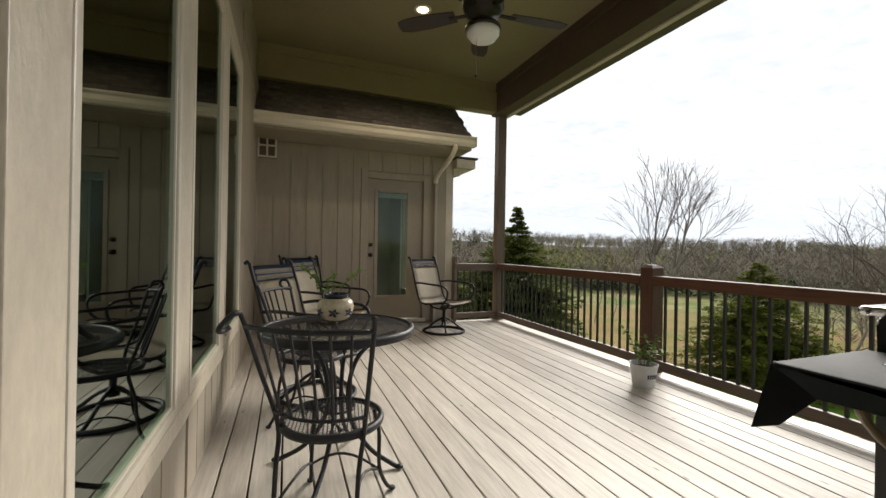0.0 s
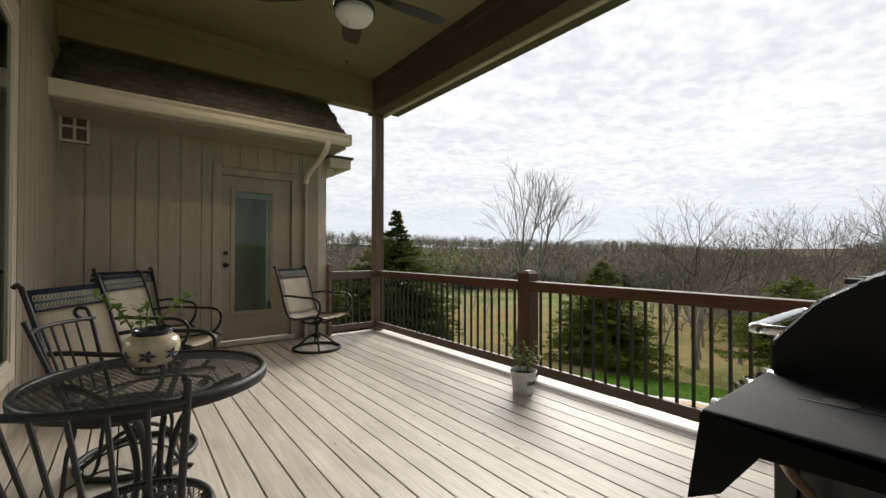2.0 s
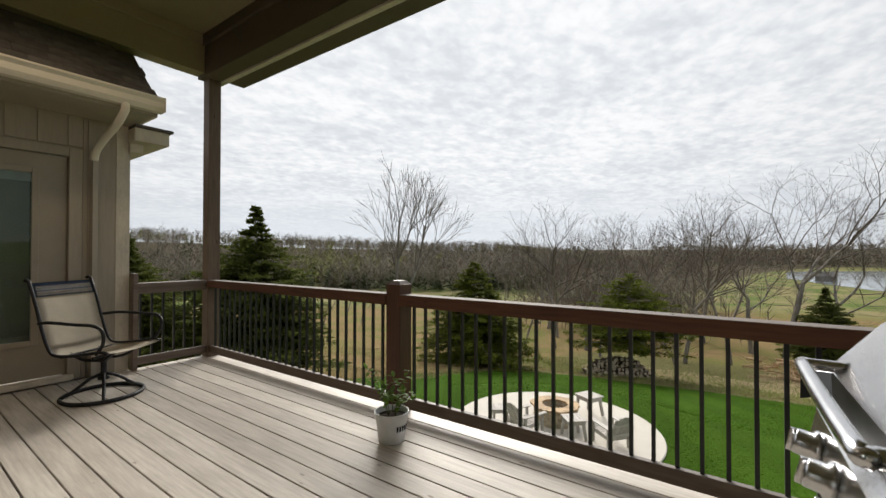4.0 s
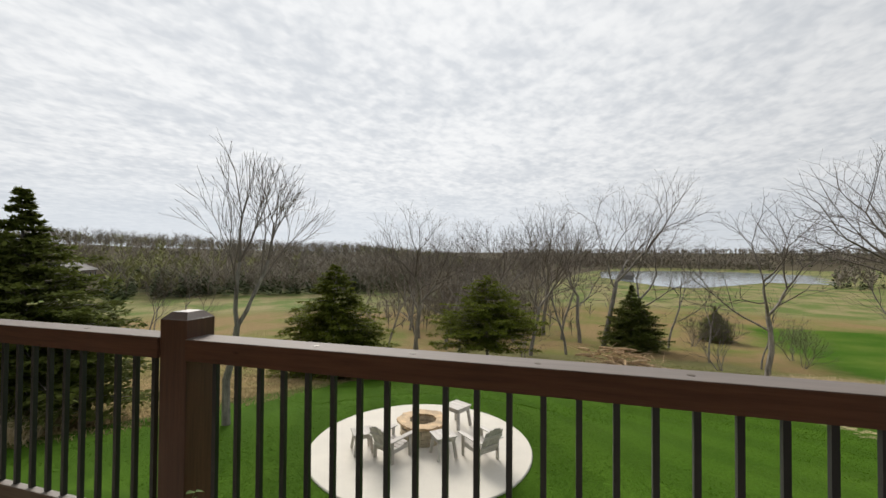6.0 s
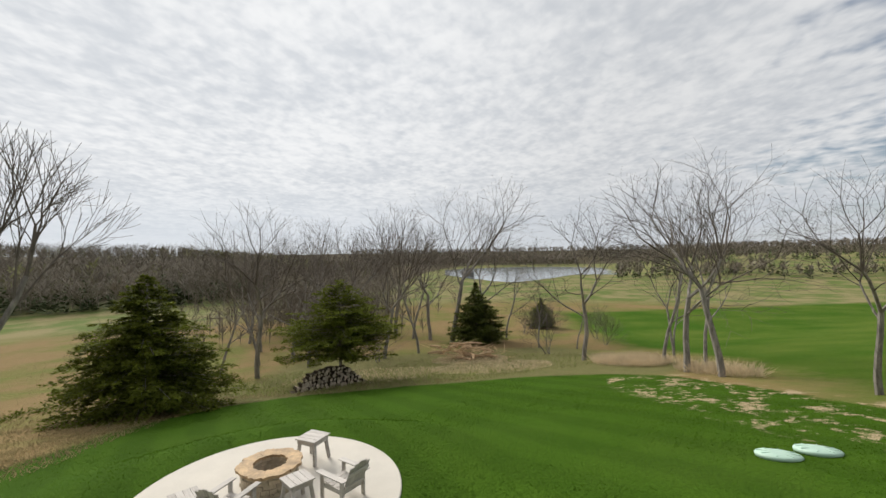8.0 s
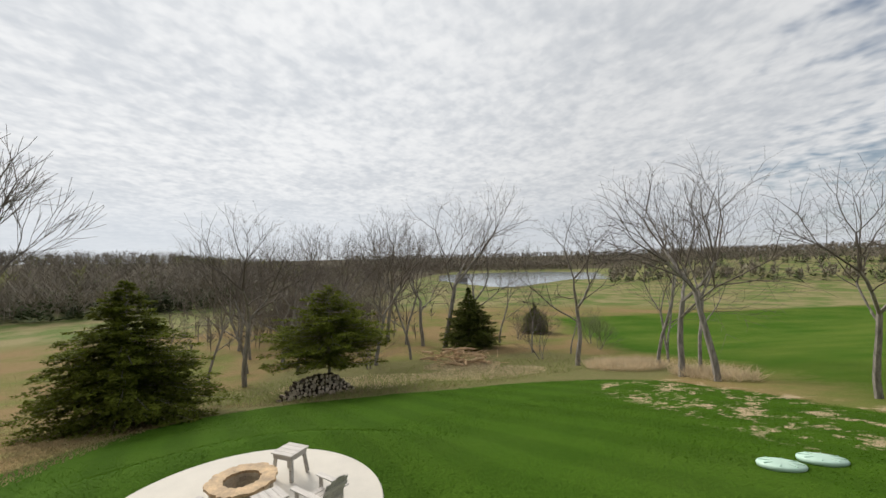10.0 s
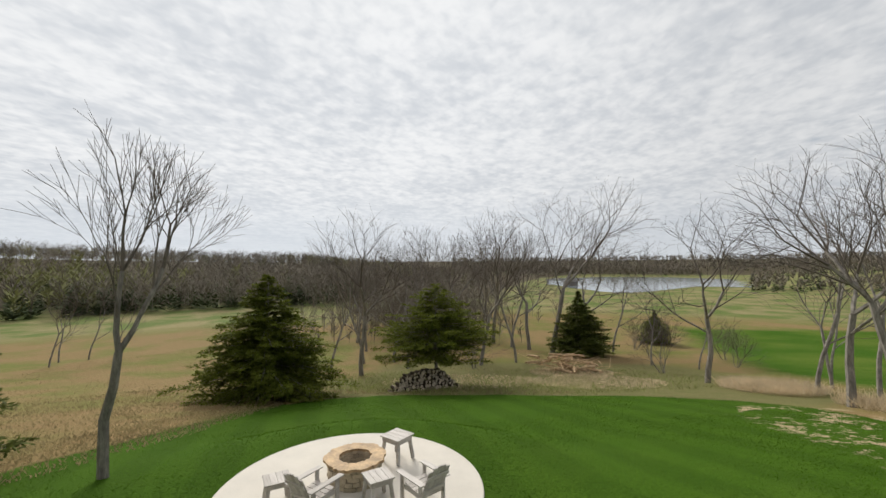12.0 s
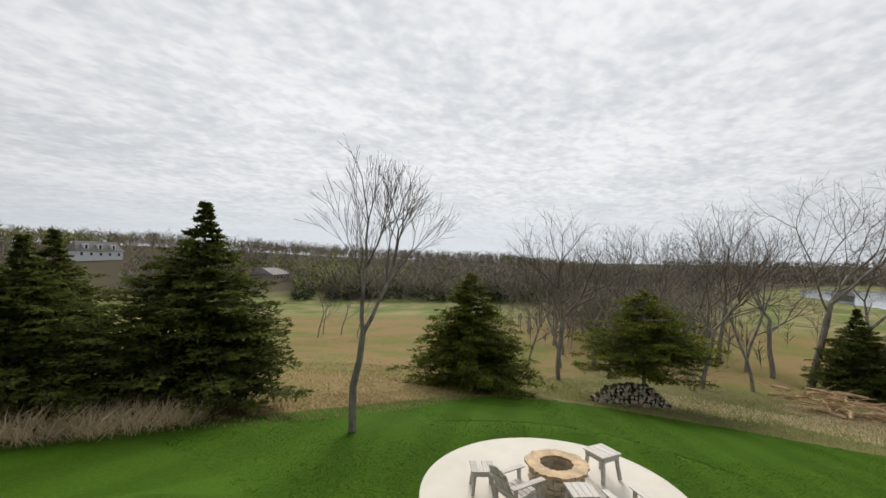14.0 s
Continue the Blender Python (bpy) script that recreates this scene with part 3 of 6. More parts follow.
def build_window_wall():
    bm = bmesh.new()
    cuts = [(-1.95, 0.05)] + list(WINDOWS)
    t = (WALL - 0.16, WALL)
    box(bm, *t, BACK, cuts[0][0], -0.75, CEIL)
    for k, (a, b) in enumerate(cuts):
        z0 = 0.03 if k == 0 else SILL
        box(bm, *t, a, b, -0.75, z0)
        box(bm, *t, a, b, HEAD if k else 2.1, CEIL)
        nxt = cuts[k + 1][0] if k + 1 < len(cuts) else FAR
        box(bm, *t, b, nxt, -0.75, CEIL)
    wall = solid("wall_west", bm, M["siding"], "taupe wood panel siding around tall windows", "wall")
    # vertical grooves show as narrow recesses between raised panels
    y = 0.15
    bm = bmesh.new()
    while y < FAR - 0.05:
        low = any(a - 0.02 < y + 0.1 and y < b + 0.02 for a, b in WINDOWS)
        y1 = min(y + 0.191, FAR - 0.02)
        if low:
            box(bm, WALL, WALL + 0.009, y, y1, 0.02, SILL - 0.09)
        elif y > 4.2:
            box(bm, WALL, WALL + 0.008, y, y1, 0.02, 3.05)
        y += 0.203
    part("panel_boards", bm, M["siding"], wall)
    # flat trim boards round the windows
    for a, b in ((0.90, 1.09), (1.95, 2.16), (3.02, 3.22), (4.05, 4.16)):
        part("trim_board", boxes((WALL, WALL + 0.012, a, b, SILL - 0.09, HEAD + 0.14), bevel=0.003), M["trim"], wall, "tan painted vertical trim board")
    part("trim_board", boxes((WALL + 0.001, WALL + 0.018, 1.09, 4.05, SILL - 0.075, SILL), bevel=0.005), M["trim"], wall)
    part("trim_board", boxes((WALL + 0.001, WALL + 0.018, 1.09, 4.05, HEAD, HEAD + 0.12), bevel=0.005), M["trim"], wall)
    part("frieze_board", boxes((WALL, WALL + 0.025, 4.165, FAR, 3.06, 3.24), bevel=0.005), M["siding"], wall)
    part("frieze_board", boxes((WALL, WALL + 0.02, 5.98, FAR - 0.002, 0.02, 3.06), bevel=0.004), M["siding"], wall)
    for k, (a, b) in enumerate(WINDOWS):
        w = tagged(new("window_%d" % (k + 1)), "tall fixed window in a tan vinyl frame", "window", "windows of the deck wall", "structure")
        f = 0.036
        x = (WALL - 0.06, WALL + 0.016)
        for n, s in (("frame", (a, a + f, SILL, HEAD)), ("frame", (b - f, b, SILL, HEAD)), ("frame", (a + f, b - f, SILL, SILL + f)), ("frame", (a + f, b - f, HEAD - f, HEAD))):
            part(n, boxes((*x, *s), bevel=0.006), M["vinyl"], w)
        i = f + 0.012
        for s in ((a + f, a + i, SILL + f, HEAD - f), (b - i, b - f, SILL + f, HEAD - f), (a + i, b - i, SILL + f, SILL + i), (a + i, b - i, HEAD - i, HEAD - f)):
            part("bead", boxes((WALL - 0.05, WALL + 0.006, *s), bevel=0.002), M["vinyl"], w)
        pane = part("pane", boxes((WALL - 0.006, WALL - 0.001, a + f, b - f, SILL + f, HEAD - f)), M["glass"], w)
        pane.visible_shadow = False
    d = tagged(new("door_2"), "dark framed glass patio door beside the windows", "patio door", "", "structure")
    for s in ((-1.95, -1.85, 0.03, 2.1), (-1.0, -0.9, 0.03, 2.1), (-0.05, 0.05, 0.03, 2.1), (-1.85, -0.05, 0.03, 0.15), (-1.85, -0.05, 2.0, 2.1)):
        part("frame", boxes((WALL - 0.1, WALL + 0.015, *s), bevel=0.005), M["beam"], d)
    for a, b in ((-1.85, -1.0), (-0.9, -0.05)):
        p = part("pane", boxes((WALL - 0.05, WALL - 0.044, a, b, 0.15, 2.0)), M["glass"], d)
        p.visible_shadow = False


build_window_wall()


def build_door_wall():
    x1 = 3.03
    dx = (1.70, 2.56)
    bm = bmesh.new()
    t = (FAR, FAR + 0.15)
    box(bm, WALL - 0.16, dx[0], *t, -1.5, 2.66)
    box(bm, dx[1], x1, *t, -1.5, 2.66)
    box(bm, *dx, *t, 2.17, 2.66)
    box(bm, *dx, *t, -1.5, 0.04)
    for sy, sz in (((FAR + 0.15, 6.6), (-2.0, 2.66)), ((8.5, 9.5), (-2.0, 2.66)), ((6.6, 8.5), (-2.0, 0.3)), ((6.6, 8.5), (2.3, 2.66))):
        box(bm, x1 - 0.15, x1, *sy, *sz)          # leaves an opening that lights the room
    wall = solid("wall_north", bm, M["siding"], "taupe vertical panel siding around the deck door", "wall")
    y = FAR - 0.014
    x = WALL + 0.01
    while x < x1 - 0.12:
        a, b = x, min(x + 0.200, x1 - 0.10)
        top, bot = 2.6, 0.02
        if b > 1.60 and a < 2.66:
            if a < 1.60:
                b = min(b, 1.595)
                part("panel_board", boxes((a, b, y, FAR, bot, top)), M["siding"], wall)
            elif b > 2.665:
                part("panel_board", boxes((2.665, b, y, FAR, bot, top)), M["siding"], wall)
            if a >= 1.60 or b > 1.60:
                part("panel_board", boxes((max(a, 1.6), min(b, 2.66), y, FAR, 2.27, top)), M["siding"], wall)
        else:
            part("panel_board", boxes((a, b, y, FAR, bot, top)), M["siding"], wall)
        x += 0.213
    part("corner_board", boxes((x1 - 0.10, x1 + 0.02, FAR - 0.02, FAR, 0.0, 2.62), (x1, x1 + 0.02, FAR, FAR + 0.12, 0.0, 2.62), bevel=0.003), M["trim"], wall)
    part("batten", boxes((2.70, 2.78, FAR - 0.032, FAR - 0.0145, 0.02, 2.55), bevel=0.003), M["siding"], wall)
    # side of the wing, seen beyond the corner
    for s in ((1.60, 1.70, 0.02, 2.30), (2.56, 2.66, 0.02, 2.25), (1.70, 2.56, 2.165, 2.25)):
        part("casing", boxes((s[0], s[1], FAR - 0.03, FAR - 0.001, s[2], s[3]), bevel=0.006), M["siding"], wall)
    part("threshold", boxes((1.66, 2.60, FAR - 0.07, FAR, 0.02, 0.07), bevel=0.006), M["trim"], wall)

    d = tagged(new("door_1"), "closed taupe door with one tall glass pane", "door", "", "structure")
    gx, gz = (1.83, 2.34), (0.40, 2.00)
    yy = (FAR + 0.02, FAR + 0.065)
    for s in ((dx[0] + 0.005, gx[0], 0.075, 2.16), (gx[1], dx[1] - 0.005, 0.075, 2.16), (gx[0], gx[1], 0.075, gz[0]), (gx[0], gx[1], gz[1], 2.16)):
        part("stile", boxes((s[0], s[1], *yy, s[2], s[3])), M["door"], d)
    for s in ((gx[0] - 0.02, gx[0] + 0.03, gz[0] - 0.02, gz[1] + 0.02), (gx[1] - 0.03, gx[1] + 0.02, gz[0] - 0.02, gz[1] + 0.02), (gx[0] + 0.03, gx[1] - 0.03, gz[0] - 0.02, gz[0] + 0.03), (gx[0] + 0.03, gx[1] - 0.03, gz[1] - 0.03, gz[1] + 0.02)):
        part("glazing_bead", boxes((s[0], s[1], FAR + 0.004, FAR + 0.019, s[2], s[3]), bevel=0.005), M["door"], d)
    p = part("pane", boxes((gx[0] + 0.03, gx[1] - 0.03, FAR + 0.03, FAR + 0.036, gz[0] + 0.03, gz[1] - 0.03)), M["doorglass"], d)
    p.visible_shadow = False
    for z, r in ((1.18, 0.028), (1.03, 0.032)):
        bm = bmesh.new()
        lathe(bm, ((r, 0), (r, 0.012), (r * 0.45, 0.018), (r * 0.45, 0.035), (r * 0.95, 0.045), (r * 0.9, 0.065), (0.001, 0.07)), 16)
        bmesh.ops.transform(bm, matrix=pose(1.755, FAR + 0.019, z, 90), verts=bm.verts)
        part("door_knob" if z < 1.1 else "deadbolt", bm, M["bronze"], d, "dark bronze lock", True)
    # raised blind inside the glass
    bl = thing("roller_blind", 2.085, FAR + 0.09, 1.97, 0, "white raised blind at the door glass top", "blind")
    part("slat_stack", boxes((-0.24, 0.24, -0.012, 0.012, -0.075, 0.0), bevel=0.004), M["white"], bl)

    # small louvred speaker box in the corner
    v = thing("wall_vent", 0.335, FAR - 0.0145, 2.48, 0, "small tan square wall vent with a cross frame", "vent")
    # body coloured dark brown for the shade in the recess behind the bars
    part("body", boxes((-0.12, 0.12, -0.05, 0.0, -0.16, 0.16), bevel=0.006), M["beam"], v)
    for s in ((-0.12, -0.095, -0.16, 0.16), (0.095, 0.12, -0.16, 0.16), (-0.095, 0.095, 0.135, 0.16), (-0.095, 0.095, -0.16, -0.135), (-0.012, 0.012, -0.135, 0.135), (-0.095, 0.095, -0.012, 0.012)):
        part("grille_bar", boxes((s[0], s[1], -0.066, -0.05, s[2], s[3]), bevel=0.003), M["vinyl"], v)


build_door_wall()


def build_wing_roof():
    x0, x1, y0, z0 = WALL + 0.0, 3.08, 5.50, 2.72
    roof = tagged(new("roof"), "dark brown asphalt shingle roof of the wing", "roof", "", "structure")
    n = Vector((0, -1, 1)).normalized()
    bm = bmesh.new()
    a = [(x0, y0, z0), (x1, y0, z0), (x1, y0 + 3.2, z0 + 3.2), (x0, y0 + 3.2, z0 + 3.2)]
    lo = [bm.verts.new(Vector(p) - n * 0.10) for p in a]
    hi = [bm.verts.new(Vector(p)) for p in a]
    bm.faces.new(hi)
    bm.faces.new(lo[::-1])
    for k in range(4):
        bm.faces.new((lo[k], lo[(k + 1) % 4], hi[(k + 1) % 4], hi[k]))
    part("deck_boarding", bm, M["shingle"], roof)
    course = 0.14
    rng = random.Random(4)
    made = {}
    for w in (0.16, 0.22, 0.30):
        made[w] = mesh_of("shingle_tab", boxes((0, w - 0.004, 0, course * 1.05, 0, 0.036)), M["shingle"])
    for r in range(16):
        x = x0 - rng.random() * 0.1
        while x < x1 - 0.03:
            w = rng.choice((0.16, 0.22, 0.30))
            if x >= x0 - 0.001 and x + w <= x1 + 0.03:
                s = r * course * 0.7071
                ob = new("shingle", made[w])
                ob.parent = roof
                ob.matrix_world = pose(x, y0 - 0.01 + s, z0 + s + 0.002 + rng.random() * 0.006, 44.0 - 1.0)
            x += w
    # soffit, fascia, gutter
    part("soffit", boxes((x0, x1 - 0.02, y0 + 0.03, FAR, 2.57, 2.60)), M["siding"], roof)
    part("fascia", boxes((x0, x1, y0 + 0.0, y0 + 0.03, 2.57, 2.73), bevel=0.003), M["siding"], roof)
    part("rake_board", boxes((x1 - 0.02, x1 + 0.005, y0 + 0.03, FAR, 2.57, 2.71)), M["trim"], roof)
    g = thing("gutter", 0, y0, 0, 0, "tan metal gutter along the eave", "gutter", "", "structure")
    bm = bmesh.new()
    prof = [(-0.005, 2.60), (-0.075, 2.60), (-0.10, 2.64), (-0.10, 2.69), (-0.125, 2.72), (-0.125, 2.735), (-0.118, 2.735), (-0.092, 2.70), (-0.092, 2.645), (-0.07, 2.607), (-0.005, 2.607)]
    rings = [[bm.verts.new((x, p[0], p[1])) for p in prof] for x in (x0, x1 + 0.02)]
    k = len(prof)
    for i in range(k):
        bm.faces.new((rings[0][i], rings[0][(i + 1) % k], rings[1][(i + 1) % k], rings[1][i]))
    part("trough", bm, M["gutter"], g)
    part("end_cap", boxes((x1 + 0.02, x1 + 0.025, -0.125, -0.002, 2.60, 2.735)), M["gutter"], g)
    bm = bmesh.new()
    tube(bm, spline([(2.80, -0.05, 2.62), (2.80, -0.05, 2.55), (2.78, 0.08, 2.44), (2.75, 0.36, 2.32), (2.74, 0.52, 2.24), (2.74, 0.575, 2.16)], 4), 0.035, 10)
    part("downspout_elbow", bm, M["gutter"], g, "", True)
    bm = bmesh.new()
    tube(bm, [(2.74, 0.575, 2.18), (2.74, 0.575, -1.0)], 0.035, 4)
    part("downspout", bm, M["siding"], g)
    e = thing("eave_return", 3.05, FAR + 0.05, 2.40, 0, "taupe boxed eave return on the wing corner", "eave", "", "structure")
    part("box", boxes((-0.02, 0.30, -0.25, 3.2, 0.0, 0.14), bevel=0.01), M["trim"], e)
    part("cover", boxes((-0.02, 0.33, -0.28, 3.2, 0.14, 0.17), bevel=0.005), M["shingle"], e)
    part("sloped_bracket", boxes((-0.02, 0.10, -0.12, -0.02, -0.10, 0.0), bevel=0.01), M["trim"], e)


build_wing_roof()


def build_porch_roof():
    solid("ceiling", boxes((WALL - 0.2, RAIL + 0.2, BACK, FAR + 0.05, CEIL, CEIL + 0.12)), M["ceiling"], "olive brown painted porch ceiling", "ceiling")
    b = tagged(new("porch_beams"), "dark brown painted porch roof beams", "beam", "", "structure")
    part("beam", boxes((RAIL - 0.06, RAIL + 0.13, BACK, FAR + 0.02, BEAM, CEIL - 0.001), bevel=0.006), M["beam"], b)
    part("beam", boxes((WALL + 0.001, RAIL - 0.062, FAR - 0.16, FAR + 0.02, BEAM + 0.03, CEIL - 0.001), bevel=0.006), M["ceiling"], b)
    part("crown_strip", boxes((RAIL - 0.10, RAIL - 0.062, BACK, FAR - 0.165, CEIL - 0.12, CEIL - 0.002), bevel=0.004), M["beam"], b)
    part("crown_strip", boxes((WALL + 0.002, RAIL - 0.102, FAR - 0.20, FAR - 0.163, CEIL - 0.12, CEIL - 0.003), bevel=0.004), M["ceiling"], b)
    part("drip_edge", boxes((RAIL + 0.131, RAIL + 0.19, BACK, FAR + 0.05, BEAM - 0.02, BEAM + 0.05), bevel=0.004), M["trim"], b, "pale tan drip board")
    part("eave_overhang", boxes((RAIL + 0.20, 4.47, BACK, FAR + 0.33, 3.54, 3.60), bevel=0.004), M["beam"], b)
    part("eave_overhang", boxes((0.2, RAIL + 0.20, FAR + 0.055, FAR + 0.33, 3.54, 3.60)), M["beam"], b)
    solid("roof_deck", boxes((WALL - 0.2, RAIL + 0.3, BACK - 0.2, FAR + 0.06, CEIL + 0.125, CEIL + 0.25)), M["shingle"], "dark shingled porch roof", "roof")
    # unseen porch end: added wall stays at rail height to let sky light in
    w = tagged(new("wall_south"), "low taupe wall at the unseen porch end, open above", "wall", "", "structure")
    part("panel", boxes((WALL - 0.2, RAIL + 0.1, BACK - 0.15, BACK, -1.2, 0.95)), M["siding"], w)
    # rooms behind the glass
    solid("room_west", boxes((-4.2, -4.1, BACK, FAR - 0.1, 0, 3.0), (-4.1, WALL - 0.17, BACK - 0.1, BACK, 0, 3.0), (-4.1, WALL - 0.17, FAR - 0.1, FAR, 0, 3.0), (-4.2, WALL - 0.17, BACK, FAR, 3.0, 3.1)), M["room"], "dim room behind the tall windows", "room")
    solid("room_floor_west", boxes((-4.2, WALL - 0.17, BACK, FAR, -0.1, 0.0)), M["roomfloor"], "pale floor of the dim room", "floor")
    solid("room_north", boxes((0.2, 0.3, FAR + 0.16, 9.4, 0, 2.5), (0.3, 2.87, 9.4, 9.5, 0, 2.5), (0.2, 2.87, FAR + 0.16, 9.5, 2.5, 2.55), (2.84, 2.87, FAR + 0.16, 6.6, 0, 2.5), (2.84, 2.87, 8.5, 9.4, 0, 2.5)), M["room"], "dim room behind the deck door", "room")
    solid("room_floor_north", boxes((0.2, 2.87, FAR + 0.16, 9.5, -0.1, 0.02)), M["roomfloor"], "pale floor behind the deck door", "floor")
    # recessed can light
    c = thing("recessed_light", 1.97, 4.45, CEIL, 0, "small round recessed ceiling light, lit warm", "ceiling light")
    bm = bmesh.new()
    lathe(bm, ((0.095, -0.001), (0.095, -0.012), (0.07, -0.016), (0.065, -0.002)), 24, False)
    part("trim_ring", bm, M["lamp_glass"], c, "", True)
    bm = bmesh.new()
    lathe(bm, ((0.064, -0.010), (0.03, -0.016), (0.001, -0.017)), 20)
    lamp = new("can_lamp", bpy.data.lights.new("can_lamp", "SPOT"))
    lamp.data.energy, lamp.data.color, lamp.data.spot_size, lamp.data.spot_blend, lamp.data.shadow_soft_size = 36, (1.0, 0.80, 0.58), radians(150), 0.8, 0.06
    lamp.matrix_world = look((1.97, 4.45, CEIL - 0.03), (1.97, 4.45, 0))
    part("bulb", bm, glowing("warm bulb", (1.0, 0.72, 0.42), 4.0), c, "warm glowing bulb", True)


build_porch_roof()


def build_fan():
    f = thing("ceiling_fan", 1.95, 2.88, CEIL, 0, "dark bronze five-blade ceiling fan with white bowl light", "ceiling fan")
    bm = bmesh.new()
    lathe(bm, ((0.075, 0), (0.075, -0.05), (0.03, -0.09), (0.018, -0.1), (0.018, -0.62), (0.03, -0.63), (0.03, -0.66), (0.001, -0.66)), 24)
    part("downrod", bm, M["bronze"], f, "", True)
    bm = bmesh.new()
    lathe(bm, ((0.06, -0.640), (0.13, -0.670), (0.155, -0.730), (0.155, -0.860), (0.12, -0.910), (0.07, -0.930), (0.07, -0.970), (0.11, -0.975), (0.135, -1.000), (0.135, -1.025), (0.001, -1.025)), 32)
    part("motor_housing", bm, M["bronze"], f, "", True)
    bm = bmesh.new()
    lathe(bm, ((0.125, -1.025), (0.122, -1.055), (0.095, -1.090), (0.05, -1.110), (0.001, -1.115)), 32)
    part("light_bowl", bm, M["lamp_glass"], f, "white frosted glass bowl", True)
    for k in range(5):
        m = pose(0, 0, -0.880, 0, 0, -5 + 72 * k)
        bm = bmesh.new()
        outline = [(0.22, -0.055), (0.45, -0.075), (0.62, -0.072), (0.69, -0.05), (0.70, 0.0), (0.69, 0.05), (0.62, 0.072), (0.45, 0.075), (0.22, 0.055)]
        lo = [bm.verts.new((x, y, -0.004)) for x, y in outline]
        hi = [bm.verts.new((x, y, 0.004)) for x, y in outline]
        bm.faces.new(hi)
        bm.faces.new(lo[::-1])
        for i in range(len(outline)):
            j = (i + 1) % len(outline)
            bm.faces.new((lo[i], lo[j], hi[j], hi[i]))
        bmesh.ops.transform(bm, matrix=m @ pose(0, 0, 0, 11), verts=bm.verts)
        blade = part("blade", bm, M["blade"], f)
        bm = bmesh.new()
        box(bm, 0.12, 0.27, -0.02, 0.02, -0.012, -0.004, 0.003, m)
        part("blade_iron", bm, M["bronze"], blade)
    bm = bmesh.new()
    tube(bm, [(-0.06, -0.02, -1.020), (-0.06, -0.02, -1.390)], 0.002, 5)
    part("pull_chain", bm, M["chrome"], f)
    bm = bmesh.new()
    bmesh.ops.create_uvsphere(bm, u_segments=8, v_segments=6, radius=0.010, matrix=Matrix.Translation((-0.06, -0.02, -1.380)))
    part("chain_knob", bm, M["bronze"], f)


build_fan()


# ---- railing ----
def build_railing():
    r = tagged(new("deck_railing"), "red brown wooden deck railing with black metal balusters", "railing", "", "structure")
    post = boxes((RAIL, RAIL + 0.14, FAR - 0.14, FAR, 0.0, BEAM), bevel=0.006)
    part("corner_post", post, M["post"], r, "tall grey brown roof post")

    def mid_post(y):
        bm = bmesh.new()
        x0, x1, y0, y1 = RAIL, RAIL + 0.14, y - 0.07, y + 0.07
        box(bm, x0, x1, y0, y1, -0.2, 0.990, 0.004)
        # chamfered cap
        lo = [bm.verts.new(p) for p in ((x0, y0, 0.987), (x1, y0, 0.987), (x1, y1, 0.987), (x0, y1, 0.987))]
        c = 0.03
        hi = [bm.verts.new(p) for p in ((x0 + c, y0 + c, 1.017), (x1 - c, y0 + c, 1.017), (x1 - c, y1 - c, 1.017), (x0 + c, y1 - c, 1.017))]
        bm.faces.new(hi)
        for k in range(4):
            bm.faces.new((lo[k], lo[(k + 1) % 4], hi[(k + 1) % 4], hi[k]))
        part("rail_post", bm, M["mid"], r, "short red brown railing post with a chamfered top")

    for y in (3.04, 0.0, -3.2):
        mid_post(y)
    bal = mesh_of("baluster", boxes((-0.0095, 0.0095, -0.0095, 0.0095, 0.10, 0.84)), M["black"])
    for y0, y1 in ((3.11, FAR - 0.14), (0.07, 2.97), (-3.13, -0.07)):
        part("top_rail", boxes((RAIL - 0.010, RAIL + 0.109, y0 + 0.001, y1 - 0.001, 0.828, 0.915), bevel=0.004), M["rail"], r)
        part("bottom_rail", boxes((RAIL + 0.025, RAIL + 0.063, y0 + 0.001, y1 - 0.001, 0.05, 0.135), bevel=0.004), M["rail_low"], r)
        n = int((y1 - y0) / 0.1085) + 1
        for k in range(n):
            y = 2.87 - 0.1085 * round((2.87 - y0) / 0.1085) + 0.1085 * k
            if y0 + 0.03 < y < y1 - 0.03:
                ob = new("baluster", bal)
                ob.parent = r
                ob.matrix_world = pose(RAIL + 0.052, y, 0)
    # dark screw plugs on the cap
    plug = bmesh.new()
    lathe(plug, ((0.011, 0), (0.011, 0.002), (0.001, 0.002)), 12)
    pm = mesh_of("plug", plug, M["beam"])
    for y in (5.4, 4.5, 3.6, 2.40, 2.012, 1.586, 1.15, 0.35):
        ob = new("plug", pm)
        ob.parent = r
        ob.matrix_world = pose(RAIL + 0.045, y, 0.9145)
    # return rail to the wing
    part("rail_cap", boxes((3.06, RAIL - 0.001, FAR - 0.135, FAR - 0.005, 0.877, 0.915), bevel=0.004), M["rail_gray"], r, "grey weathered rail cap")
    part("top_rail", boxes((3.06, RAIL - 0.001, FAR - 0.10, FAR - 0.062, 0.80, 0.876), bevel=0.004), M["rail_gray"], r)
    part("bottom_rail", boxes((3.06, RAIL - 0.001, FAR - 0.10, FAR - 0.062, 0.05, 0.135), bevel=0.004), M["rail_gray"], r)
    for k in range(6):
        ob = new("baluster", bal)
        ob.parent = r
        ob.matrix_world = pose(3.14 + 0.1085 * k, FAR - 0.05, 0)
    part("rail_post", boxes((3.055, 3.10, FAR - 0.12, FAR - 0.02, 0.0, 1.02), bevel=0.004), M["rail_gray"], r)


build_railing()


